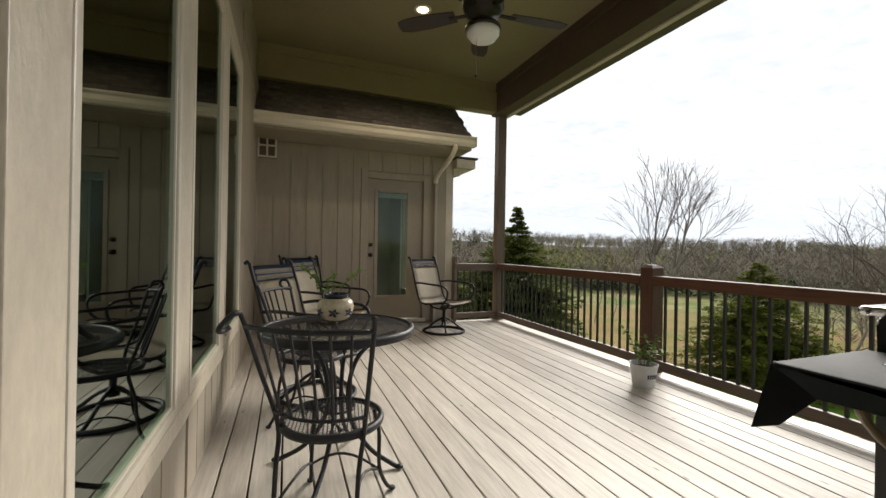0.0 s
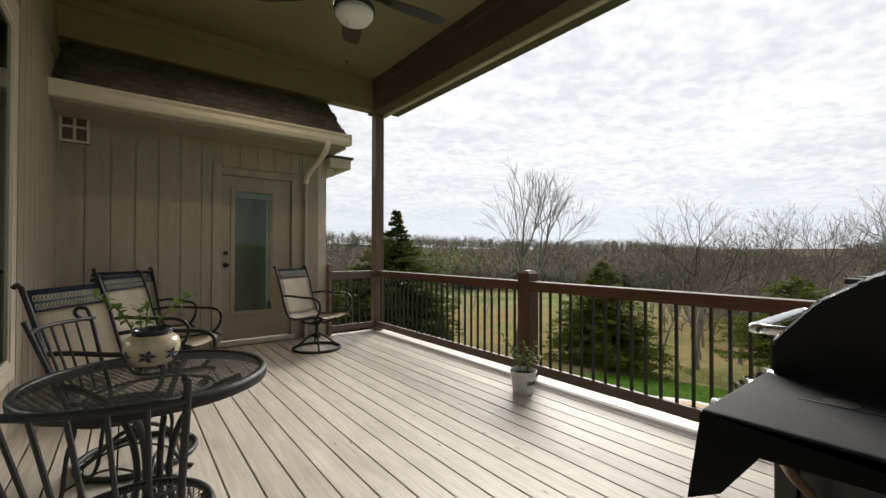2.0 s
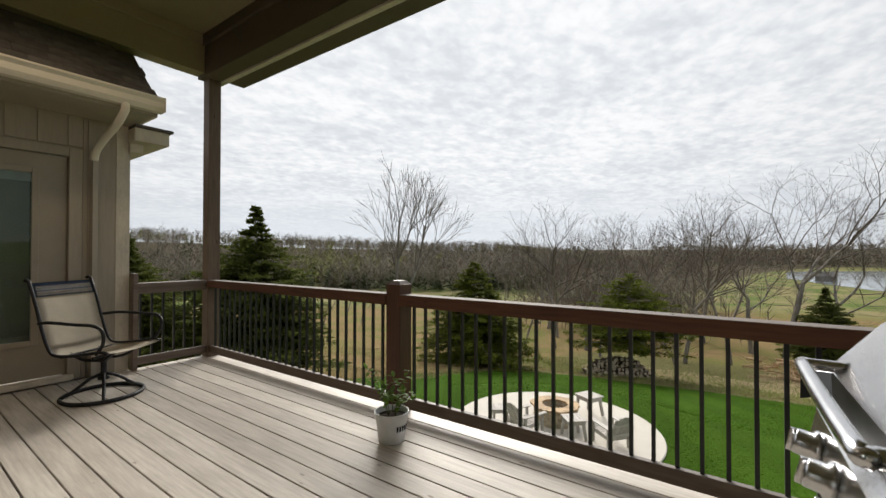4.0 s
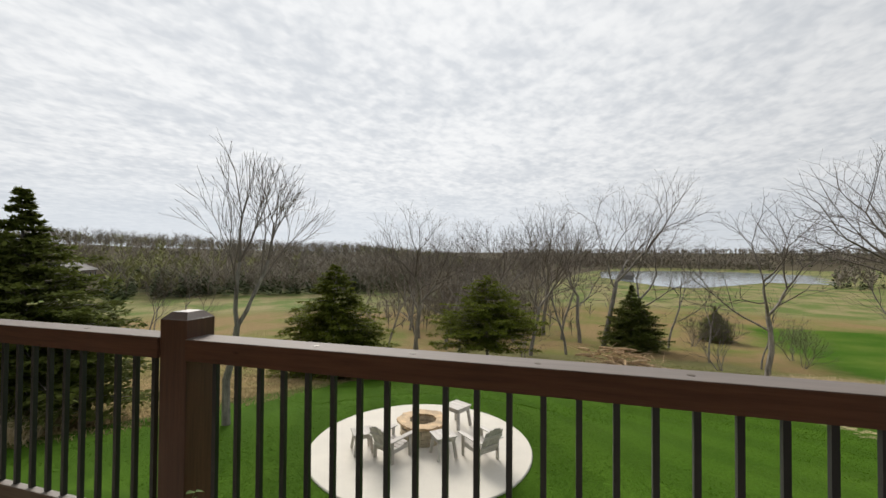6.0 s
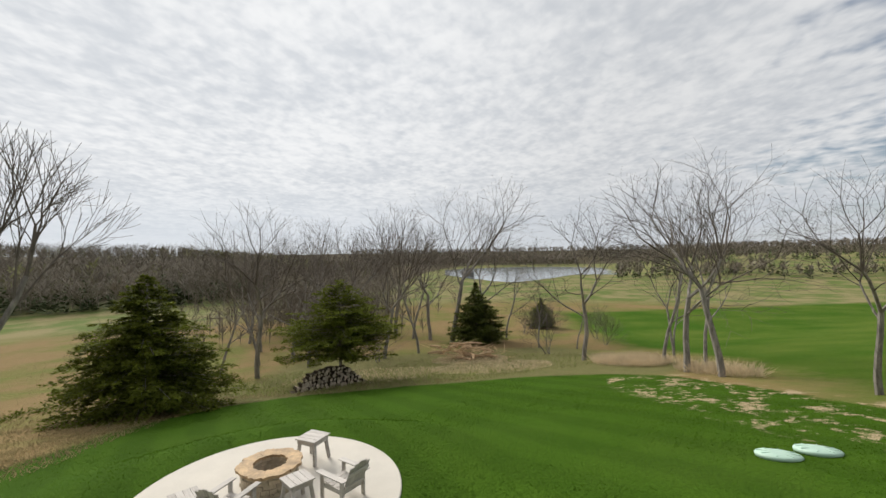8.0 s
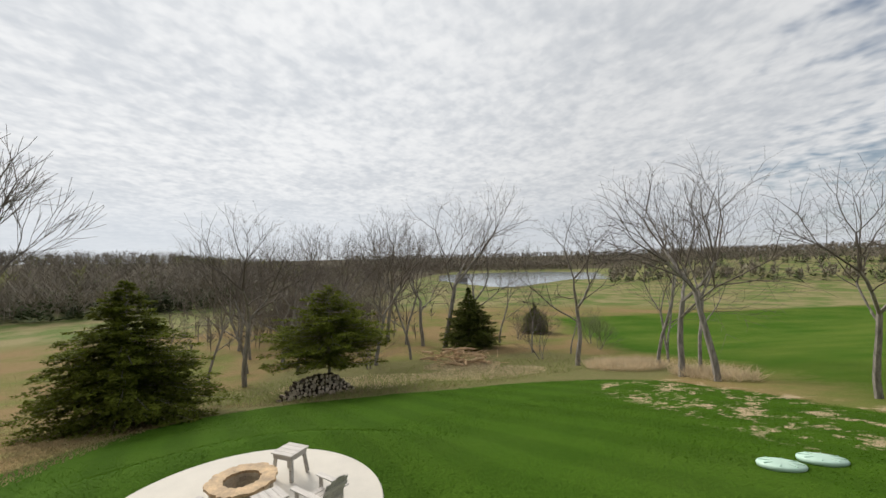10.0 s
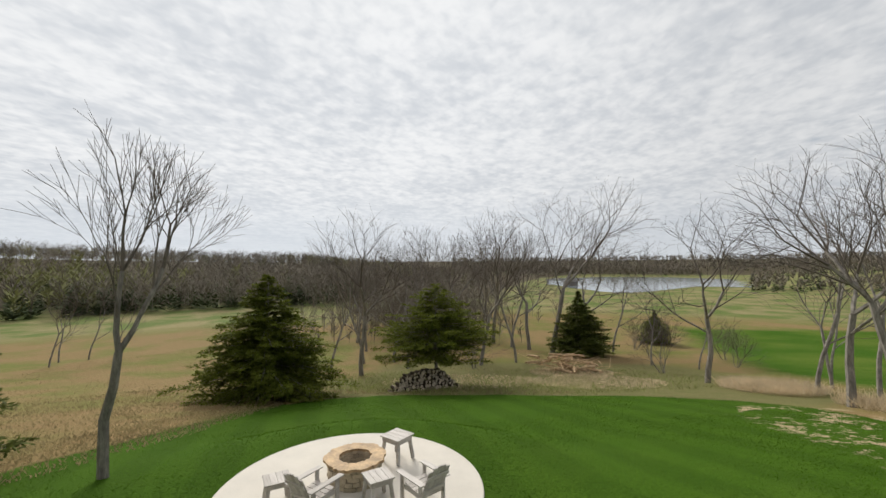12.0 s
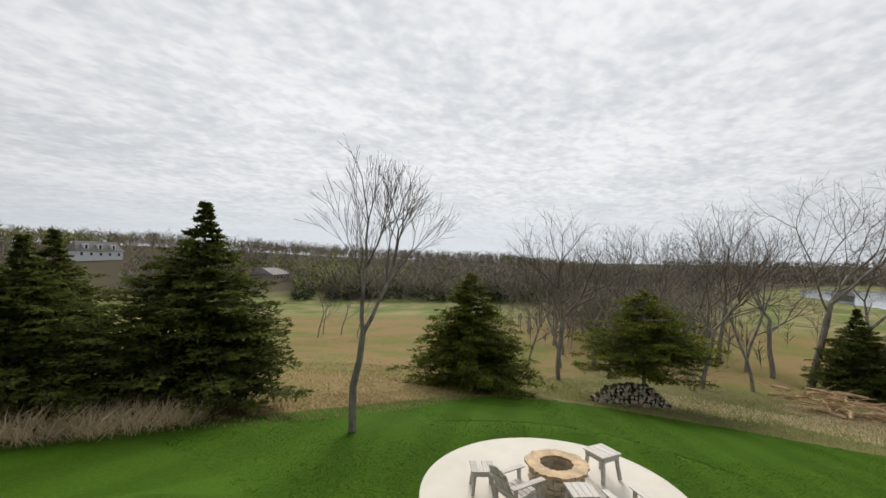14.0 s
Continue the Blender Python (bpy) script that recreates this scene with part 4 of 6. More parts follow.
def build_deck():
    f = tagged(new("floor"), "pale weathered wooden deck boards with dark gaps", "deck floor", "", "structure")
    part("joist_frame", boxes((WALL, RAIL + 0.13, BACK, FAR + 0.0, -0.26, -0.045)), M["beam"], f)
    part("edge_board", boxes((RAIL - 0.0, RAIL + 0.16, BACK, FAR + 0.03, -0.028, -0.001), bevel=0.003), M["deck"], f)
    part("skirt_board", boxes((RAIL + 0.131, RAIL + 0.158, BACK, FAR + 0.03, -0.30, -0.03)), M["rail"], f)
    w, gap = 0.1355, 0.0095
    n = 25
    mesh = mesh_of("deck_board", boxes((0.0, w, BACK, FAR - 0.002, -0.028, 0.0), bevel=0.003), M["deck"])
    x = RAIL - gap
    for k in range(n):
        x -= w
        if x < WALL - 0.1:
            break
        ob = new("deck_board", mesh)
        ob.parent = f
        ob.location = (x, 0, -0.0005 * ((k * 7) % 3))
        x -= gap
    # nail heads, two to a joist on every board
    nail = bmesh.new()
    lathe(nail, ((0.0045, 0), (0.0045, 0.0012), (0.001, 0.0012)), 6)
    me = bpy.data.meshes.new("nails")
    base = [v.co.copy() for v in nail.verts]
    fc = [[v.index for v in p.verts] for p in nail.faces]
    nail.free()
    vs, fs = [], []
    rng = random.Random(9)
    for k in range(n):
        x0 = RAIL - gap - w - k * (w + gap)
        for j in range(24):
            y = BACK + 0.2 + j * 0.4064
            if y > FAR - 0.05:
                continue
            for dx in (0.03, w - 0.03):
                o = len(vs)
                px, py = x0 + dx + rng.uniform(-0.008, 0.008), y + rng.uniform(-0.012, 0.012)
                vs += [(b.x + px, b.y + py, b.z - 0.0006) for b in base]
                fs += [[i + o for i in p] for p in fc]
    me.from_pydata(vs, [], fs)
    me.materials.append(M["beam"])
    ob = new("nail_heads", me)
    ob.parent = f
    tagged(ob, "small dark nail heads", "", "", "stuff")


build_deck()


# ---- trees ----
class Sticks:
    """Collects tapered branches as one mesh."""

    def __init__(self):
        self.v, self.f = [], []

    def add(self, pts, r0, r1, sides):
        o = len(self.v)
        n = len(pts)
        for k, p in enumerate(pts):
            d = (pts[min(k + 1, n - 1)] - pts[max(k - 1, 0)]).normalized()
            u = d.cross(Vector((0.31, 0.17, 0.05)) if abs(d.z) > 0.9 else Vector((0, 0, 1)))
            u.normalize()
            w = d.cross(u)
            r = r0 + (r1 - r0) * k / (n - 1)
            for i in range(sides):
                a = 6.2832 * i / sides
                self.v.append(p + u * (r * math.cos(a)) + w * (r * math.sin(a)))
        for k in range(n - 1):
            for i in range(sides):
                a, b = o + k * sides + i, o + k * sides + (i + 1) % sides
                self.f.append((a, b, b + sides, a + sides))

    def blade(self, p, q, w):
        """One thin flat leaf or needle spray."""
        d = (q - p)
        u = d.cross(Vector((random.random() - 0.5, random.random() - 0.5, random.random() + 0.3)))
        if u.length < 1e-6:
            return
        u = u.normalized() * w
        o = len(self.v)
        self.v += [p - u * 0.3, p + d * 0.55 + u, q, p + d * 0.5 - u]
        self.f.append((o, o + 1, o + 2, o + 3))

    def mesh(self, name, material):
        me = bpy.data.meshes.new(name)
        me.from_pydata([tuple(v) for v in self.v], [], self.f)
        me.materials.append(material)
        return me

    def link(self, name, material, parent, label=""):
        ob = new(name, self.mesh(name, material))
        ob.parent = parent
        return tagged(ob, label)


def crooked(rng, p, d, length, n, wander, lift):
    pts = [p.copy()]
    d = d.normalized()
    for _ in range(n):
        d = (d + Vector((rng.gauss(0, wander), rng.gauss(0, wander), rng.gauss(0, wander) + lift))).normalized()
        pts.append(pts[-1] + d * (length / n))
    return pts, d


def grow(rng, big, small, p, d, r, level, tall, opts):
    """A branch and, along and at its end, its smaller branches."""
    length = tall * opts["parts"][level] * rng.uniform(0.7, 1.2)
    n = 4 if level < 2 else 3 if level < 4 else 2
    deepest = len(opts["parts"]) - 1
    pts, end = crooked(rng, p, d, length, n, opts["wander"], opts["lift"] * (0.4 if level == 0 else 1))
    r1 = max(r * (0.68 if level < deepest else 0.4), 0.004)
    (big if level < 2 else small).add(pts, r, r1, 7 if level == 0 else 5 if level == 1 else 4 if level == 2 else 3)
    if level >= deepest:
        return
    kids = opts["kids"][level]
    turn = rng.uniform(0, 6.2832)
    for k in range(kids):
        t = 1.0 if k < 2 else rng.uniform(opts["from"] if level else 0.55, 0.97)
        i = min(int(t * n), n - 1)
        q = pts[i].lerp(pts[i + 1], t * n - i)
        axis = end if t > 0.9 else (pts[i + 1] - pts[i]).normalized()
        u = axis.cross(Vector((0.3, 0.1, 0.2))).normalized()
        v = axis.cross(u)
        az = turn + 2.4 * k + rng.gauss(0, 0.3)
        a = radians(rng.uniform(*opts["angle"])) * (0.75 if k < 2 else 1.0)
        nd = axis * math.cos(a) + (u * math.cos(az) + v * math.sin(az)) * math.sin(a)
        grow(rng, big, small, q, nd, max(r1 * (0.80 if k < 2 else rng.uniform(0.45, 0.65)), 0.0055), level + 1, tall, opts)


def bare_tree(name, seed, tall, girth, opts, stems=1, label="bare grey brown deciduous tree", group=""):
    rng = random.Random(seed)
    t = thing(name, 0, 0, 0, 0, label, "tree", group)
    big, small = Sticks(), Sticks()
    for s in range(stems):
        lean = Vector((rng.gauss(0, 0.05 + 0.14 * (stems > 1)), rng.gauss(0, 0.05 + 0.14 * (stems > 1)), 1))
        if "lean" in opts:
            lean = Vector((*opts["lean"], 1))
        p = Vector((rng.gauss(0, 0.15), rng.gauss(0, 0.15), -0.25)) if stems > 1 else Vector((0, 0, -0.25))
        grow(rng, big, small, p, lean, girth * (1 if s == 0 else 0.7), 0, tall, opts)
    top = max(v.z for v in small.v)
    # the crown stands over the place that opts names, the trunk bending towards it
    n = len(small.v)
    mx, my, mz = (sum(v[k] for v in small.v) / n for k in range(3))
    cx, cy = opts.get("crown", (mx, my))
    for st in (big, small):
        st.v = [Vector((v.x + (cx - mx) * v.z / mz, v.y + (cy - my) * v.z / mz, v.z * tall / top)) if v.z > 0 else v for v in st.v]
    big.link("trunk", M["bark"], t)
    small.link("crown", M["twig"], t, "bare leafless twigs")
    return t


ASH = dict(wander=0.09, lift=0.07, kids=(2, 4, 4, 4, 3), angle=(14, 36), parts=(0.44, 0.24, 0.17, 0.12, 0.085, 0.065), lean=(-0.01, -0.04), crown=(-0.32, 0.82))
OAK = dict(wander=0.085, lift=0.035, kids=(3, 4, 4, 4, 3), angle=(24, 56), parts=(0.34, 0.24, 0.19, 0.14, 0.10, 0.07))
SLIM = dict(wander=0.07, lift=0.05, kids=(3, 4, 4, 3), angle=(20, 48), parts=(0.42, 0.25, 0.18, 0.13, 0.09))
BUSHY = dict(wander=0.13, lift=0.05, kids=(3, 4, 4, 3), angle=(20, 50), parts=(0.28, 0.26, 0.22, 0.16, 0.12))
for o in (ASH, OAK, SLIM, BUSHY):
    o["from"] = 0.3


def put(tree, x, y, turn=0.0, size=1.0, first=False, sink=0.0):
    m = pose(x, y, height(x, y) - sink, 0, 0, turn) @ Matrix.Diagonal((size, size, size, 1))
    if first:
        tree.matrix_world = m
        return tree
    return copy_thing(tree, m)


ash_tree = put(bare_tree("ash_tree", 3, 7.6, 0.115, ASH, label="bare ash tree with upright forked limbs on the lawn edge"), 11.50, 10.15, 180, 1, True)
oak_a = bare_tree("oak_tree", 11, 12.5, 0.19, OAK, label="bare spreading tree with rough grey bark", group="bare trees beyond the lawn")
oak_b = bare_tree("oak_tree", 27, 11.0, 0.17, OAK, label="bare crooked tree with wide limbs", group="bare trees beyond the lawn")
slim_a = bare_tree("young_tree", 5, 8.0, 0.09, SLIM, label="slim bare young tree", group="bare trees beyond the lawn")
clump = bare_tree("clump_tree", 8, 6.0, 0.07, BUSHY, 4, "bare many-stemmed shrubby tree", "bare trees beyond the lawn")
put(oak_a, 38.2, 14.4, 20, 1.14, True)
put(oak_b, 22.9, -11.85, 100, 0.97, True)
put(slim_a, 27.2, -13.4, 0, 1.25, True)
put(clump, 41.5, -11.3, 0, 0.9, True)
for kind, x, y, turn, size in (
        (oak_b, 33.4, -11.1, 10, 1.14), (oak_a, 46.0, 4.6, 60, 0.98), (slim_a, 48.5, 1.0, 200, 1.4), (oak_a, 20.6, -11.9, 200, 0.74), (oak_a, 14.9, -12.4, 300, 0.49), (slim_a, 23.6, -13.4, 40, 0.9),
        (oak_b, 58.5, -0.8, 250, 1.62), (oak_a, 56.0, -3.4, 80, 1.5), (oak_b, 57.8, -7.6, 150, 1.55), (oak_a, 64.0, 4.0, 10, 1.35),
        (oak_b, 47.0, 14.0, 33, 1.25), (oak_a, 50.0, 9.0, 123, 1.15), (slim_a, 43.0, 11.5, 60, 1.3), (slim_a, 46.0, 17.0, 200, 1.4),
        (slim_a, 41.0, 18.5, 10, 1.1), (oak_b, 55.0, 20.0, 290, 1.1), (oak_a, 60.0, 13.0, 200, 1.25), (clump, 44.0, 5.0, 90, 1.0),
        (slim_a, 40.1, 49.5, 10, 0.85), (slim_a, 43.0, 52.0, 120, 0.8), (slim_a, 45.0, 50.4, 70, 0.85), (slim_a, 46.5, 48.5, 10, 0.75),
        (clump, 50.0, 34.0, 20, 1.0), (clump, 45.0, 27.0, 70, 1.1), (clump, 38.0, 22.5, 150, 0.8), (slim_a, 56.0, 30.0, 10, 0.7),
        (slim_a, 44.0, -15.0, 10, 0.7), (slim_a, 47.0, -12.0, 60, 0.8), (clump, 52.0, -21.0, 20, 0.8), (clump, 46.0, -19.0, 120, 0.7),
        (slim_a, 30.0, -16.0, 80, 0.8), (slim_a, 36.0, -20.0, 30, 0.8), (clump, 60.0, -14.0, 200, 0.9), (slim_a, 58.0, -11.0, 10, 1.2),
        (oak_a, 62.0, 24.0, 140, 1.0), (oak_b, 70.0, 15.0, 20, 1.3), (oak_b, 72.0, 28.0, 75, 1.1), (oak_a, 75.0, 6.0, 5, 1.15),
        (slim_a, 49.0, 12.0, 160, 1.4), (slim_a, 52.0, 15.5, 20, 1.4), (slim_a, 57.0, 7.5, 220, 1.5), (slim_a, 60.5, 1.5, 20, 1.6),
        (clump, 66.0, 18.0, 50, 1.5), (clump, 58.0, 16.0, 130, 1.4), (clump, 68.0, 9.0, 230, 1.5), (clump, 63.0, 11.0, 10, 1.3)):
    put(kind, x, y, turn, size)


# ---- evergreens ----
def evergreen(name, seed, tall, wide, material, label, droop=0.1, layers=34, shape=0.8, bare=0.04, peak=1.0):
    """Whorls of boughs on a straight trunk, each bough a flat fan of small sprays."""
    rng = random.Random(seed)
    random.seed(seed)
    t = thing(name, 0, 0, 0, 0, label, "evergreen tree", "evergreens round the lawn")
    wood_part, needles = Sticks(), Sticks()
    pts, _ = crooked(rng, Vector((0, 0, -0.3)), Vector((0, 0, 1)), tall + 0.3, 8, 0.012, 0.05)
    wood_part.add(pts, 0.02 * tall, 0.01, 7)
    up = Vector((0, 0, 1))
    for k in range(layers):
        f = (k + 0.5) / layers
        z = tall * (bare + (0.99 - bare) * f)
        reach = wide * ((1 - f) ** shape) * (0.80 + 0.20 * min(1, f * 6)) + 0.05
        if f > 0.72:
            reach *= 1 - (1 - peak) * min(1, (f - 0.72) / 0.12)
        lump = rng.uniform(0.80, 1.15)
        for b in range(int(6 + 8 * (1 - f))):
            a = rng.uniform(0, 6.2832)
            ln = reach * lump * rng.uniform(0.55, 1.08)
            out = Vector((math.cos(a), math.sin(a), 0))
            cross = out.cross(up)
            start = Vector((0, 0, min(tall * 0.985, max(0.12, z + rng.gauss(0, 0.028) * tall * (1.1 - f))))) + out * 0.03
            mid = start + out * ln * 0.55 + up * (-droop * ln * 0.35 + 0.06 * ln)
            tip = start + out * ln + up * (-droop * ln + rng.uniform(0.0, 0.22) * ln * (0.3 + f))
            wood_part.add([start, mid, tip], 0.010 + 0.005 * ln, 0.003, 3)
            steps = max(6, int(ln * 12))
            for s in range(steps):
                u = 1 - ((s + rng.random()) / steps) ** 1.25 * 0.92
                p = start.lerp(mid, u / 0.55) if u < 0.55 else mid.lerp(tip, (u - 0.55) / 0.45)
                span = 0.10 + 0.34 * ln * u * (1.12 - u) * 1.6
                for sgn in (-1, 1):
                    d = (cross * sgn * rng.uniform(0.5, 1.1) + out * rng.uniform(0.3, 1.0) + up * rng.gauss(-0.05, 0.16)).normalized()
                    q = p + d * span * rng.uniform(0.5, 1.1)
                    for w in (0.35, 0.75, 1.0):
                        m = p.lerp(q, w)
                        side = (d + cross * rng.gauss(0, 0.7) + out * rng.gauss(0.2, 0.5) + up * rng.gauss(0.10, 0.35)).normalized()
                        L = rng.uniform(0.11, 0.24)
                        needles.blade(m - side * L * 0.4, m + side * L * 0.6, rng.uniform(0.026, 0.058))
    wood_part.link("trunk", M["bark"], t)
    needles.link("crown", material, t, "dense needle sprays")
    return t


cedar_a = put(evergreen("cedar_tree", 2, 6.35, 3.7, M["cedar"], "tall dark green cedar with a thin open tip", 0.02, 58, 0.92, 0.04, 0.5), 9.9, 15.5, 0, 1, True)
fir_a = put(evergreen("fir_tree", 6, 6.6, 4.45, M["spruce"], "broad conical dark green fir reaching the ground", 0.10, 50, 0.85), 25.0, 15.0, 0, 1.04, True)
fir_b = put(evergreen("fir_tree", 9, 6.9, 4.9, M["spruce"], "olive green fir with a bare lower trunk behind the woodpile", 0.0, 28, 0.74, 0.25), 31.1, 6.5, 0, 1, True)
put(cedar_a, 5.8, 15.0, 130, 0.66)
put(cedar_a, 3.0, 16.6, 220, 0.78)
put(cedar_a, 7.2, 20.0, 20, 0.80)
put(cedar_a, 54.5, -6.4, 80, 1.2)
put(cedar_a, 66.0, -18.5, 10, 0.75)
put(cedar_a, 26.5, 44.0, 50, 0.6)


# ---- far woods, hedges and dry grass ----
def far_woods():
    rng = random.Random(21)
    bare, green, bud = Sticks(), Sticks(), Sticks()

    def bare_far(x, y, z, h, st, n=22, w=0.10):
        p = Vector((x, y, z))
        lean = Vector((rng.gauss(0, 0.06), rng.gauss(0, 0.06), 1))
        st.blade(p, p + lean * h * 0.75, 0.10)
        for _ in range(n):
            q = p + lean * h * rng.uniform(0.18, 0.7)
            a = rng.uniform(0, 6.2832)
            s = rng.uniform(0.14, 0.36) * h
            st.blade(q, q + Vector((math.cos(a) * s * 0.75, math.sin(a) * s * 0.75, s * rng.uniform(0.4, 1.1))), w * rng.uniform(0.7, 1.7))

    def green_far(x, y, z, h):
        p = Vector((x, y, z))
        for _ in range(34):
            f = rng.random() ** 1.3
            a = rng.uniform(0, 6.2832)
            q = p + Vector((0, 0, f * h * 0.92))
            green.blade(q, q + Vector((math.cos(a), math.sin(a), rng.uniform(-0.1, 0.7))) * (h * 0.34 * (1 - f) + 0.3), 0.32)

    random.seed(5)
    for _ in range(5200):
        th, r = rng.uniform(3, 96), 135 + 300 * rng.random() ** 1.5
        if th < 18 and r < 190 + rng.uniform(-25, 25):
            continue
        if abs(th - 75.7) < 3.0 and r < 242 or abs(th - 58.2) < 3.2 and r < 192:
            continue                                          # clearings before the two houses
        x, y = r * math.cos(radians(th)), r * math.sin(radians(th))
        z, h = height(x, y), rng.uniform(7.5, 12.5)
        pick = noise.noise((x * 0.012, y * 0.012, 3)) + rng.gauss(0, 0.18)
        if r < 165 and rng.random() < 0.45 or pick > 0.55:
            green_far(x, y, z, h * rng.uniform(0.45, 0.8))
        elif pick < -0.28:
            bare_far(x, y, z, h * 0.8, bud, 22, 0.2)
        else:
            bare_far(x, y, z, h, bare, 34, 0.065)
    for _ in range(520):                                      # thicket between field and valley
        th, r = rng.gauss(13, 6), rng.uniform(62, 140)
        x, y = r * math.cos(radians(th)), r * math.sin(radians(th))
        bare_far(x, y, height(x, y), rng.uniform(4, 8.5) * (0.7 if th > 20 else 1), bare, 30, 0.035)
    for _ in range(3600):                                     # rise beyond the lake
        th, r = rng.uniform(-62, 8), 470 + 480 * rng.random() ** 1.3
        x, y = r * math.cos(radians(th)), r * math.sin(radians(th))
        if noise.noise((x * 0.004, y * 0.006, 9)) > 0.28 and r < 640:
            continue
        (bare_far(x, y, height(x, y), rng.uniform(8, 13), bare, 24, 0.3) if rng.random() < 0.86 else green_far(x, y, height(x, y), rng.uniform(6, 9)))
    for _ in range(700):                                      # hedges on the right of the lake
        th = rng.uniform(-64, -27)
        r = rng.choice((235, 330, 400)) + rng.gauss(0, 9)
        x, y = r * math.cos(radians(th)), r * math.sin(radians(th))
        (bare_far(x, y, height(x, y), rng.uniform(4, 9), bare, 30, 0.16) if rng.random() < 0.6 else green_far(x, y, height(x, y), rng.uniform(3, 6)))
    for st, m, n, label in ((bare, M["farwood"], "far_bare_woods", "grey brown bare woods on the far rise"), (green, M["fargreen"], "far_evergreens", "dark evergreens scattered in the far woods"), (bud, M["farbud"], "far_budding_trees", "yellow green budding trees in the far woods")):
        tagged(new(n, st.mesh(n, m)), label, "woods", "", "stuff")


far_woods()


def tufts(name, spots, material, label, tall=0.5, w=0.012, seed=1):
    rng = random.Random(seed)
    random.seed(seed)
    st = Sticks()
    for x0, y0, rx, ry, n in spots:
        for _ in range(n):
            a, q = rng.uniform(0, 6.2832), math.sqrt(rng.random())
            x, y = x0 + rx * q * math.cos(a), y0 + ry * q * math.sin(a)
            p = Vector((x, y, height(x, y) - 0.02))
            h = tall * rng.uniform(0.4, 1.15)
            st.blade(p, p + Vector((rng.gauss(0, 0.7), rng.gauss(0, 0.7), 1)) * h, w * rng.uniform(0.7, 1.5))
    tagged(new(name, st.mesh(name, material)), label, "grass", "", "stuff")


FIELDGRASS = thin(mat("faded field grass", (0.30, 0.245, 0.125), 0.9, var=0.35, scale=0.5, fine=6, bump=0, spec=0.05))
tufts("dry_tall_grass", ((29.5, -12.4, 3.4, 2.0, 5200), (22.0, -12.6, 2.6, 1.0, 1500), (6.5, 13.2, 2.6, 1.0, 2200)), M["drygrass"], "tall dry straw grass at the wood edge", 0.6, 0.009, 3)
tufts("straw_litter", ((34, -4, 5, 4.5, 4500), (34, 5, 5, 6, 2500), (41.0, -3.5, 3.5, 3.5, 4500)), M["drygrass"], "matted pale straw round the brush pile", 0.24, 0.012, 5)
tufts("field_grass", ((19, 20, 13, 8, 16000), (27.8, 6, 1.6, 8, 2500), (42, 0, 6, 14, 2500), (42, 32, 20, 16, 9000), (14, 13.5, 8, 1.8, 4000)), FIELDGRASS, "short dry field grass", 0.13, 0.014, 4)
GREENGRASS = thin(mat("scrub green grass", (0.24, 0.26, 0.09), 0.9, var=0.3, scale=0.6, bump=0, spec=0.05))
tufts("scrub_grass", ((29, 3, 3, 9, 2000), (36, -4, 8, 9, 2500), (34, 12, 6, 5, 1800)), GREENGRASS, "rough green scrub grass", 0.3, 0.014, 6)


def mown_lawn():
    """Short blades over the part of the lawn that the deck looks on."""
    rng = random.Random(12)
    random.seed(12)
    st = Sticks()
    n = 0
    while n < 70000:
        x, y = 7.5 + 19 * rng.random() ** 1.2, rng.uniform(-11, 11.8)
        if rounded_box(x, y, -40, 26.7, -10.4 - 0.02 * x, 13.3, 7) < rng.uniform(-0.15, 0.3) or math.hypot(x - PATIO[0], y - PATIO[1]) < 2.64:
            continue
        n += 1
        p = Vector((x, y, height(x, y) - 0.01))
        h = rng.uniform(0.02, 0.045)
        st.blade(p, p + Vector((rng.gauss(0, 1.6), rng.gauss(0, 1.6), 1)) * h, rng.uniform(0.004, 0.009))
    tagged(new("lawn_grass", st.mesh("lawn_grass", LAWNGRASS)), "mown green lawn grass", "grass", "", "stuff")


LAWNGRASS = thin(mat("lawn blades", (0.062, 0.130, 0.008), 0.9, var=0.3, scale=0.6, fine=5, bump=0, spec=0.03))
mown_lawn()


# ---- deck furniture ----
def wire_mesh(bm, inside, x0, x1, y0, y1, pitch, w, z, fold=0.35):
    """Expanded metal: two families of thin crossing bars, kept inside a shape."""
    for sgn in (1, -1):
        d = Vector((math.cos(fold), sgn * math.sin(fold), 0))
        nrm = Vector((-d.y, d.x, 0))
        c = Vector(((x0 + x1) / 2, (y0 + y1) / 2, 0))
        span = max(x1 - x0, y1 - y0) * 0.75
        k = -int(span / pitch)
        while k * pitch < span:
            p = c + nrm * (k * pitch)
            ts = [t * 0.008 for t in range(int(-span / 0.008), int(span / 0.008) + 1)]
            ok = [t for t in ts if inside(p.x + d.x * t, p.y + d.y * t)]
            if len(ok) > 2:
                a, b = p + d * ok[0], p + d * ok[-1]
                v = [bm.verts.new((q.x + s * nrm.x * w, q.y + s * nrm.y * w, z + (0.0008 if sgn > 0 else -0.0008))) for q, s in ((a, -1), (a, 1), (b, 1), (b, -1))]
                bm.faces.new(v)
            k += 1


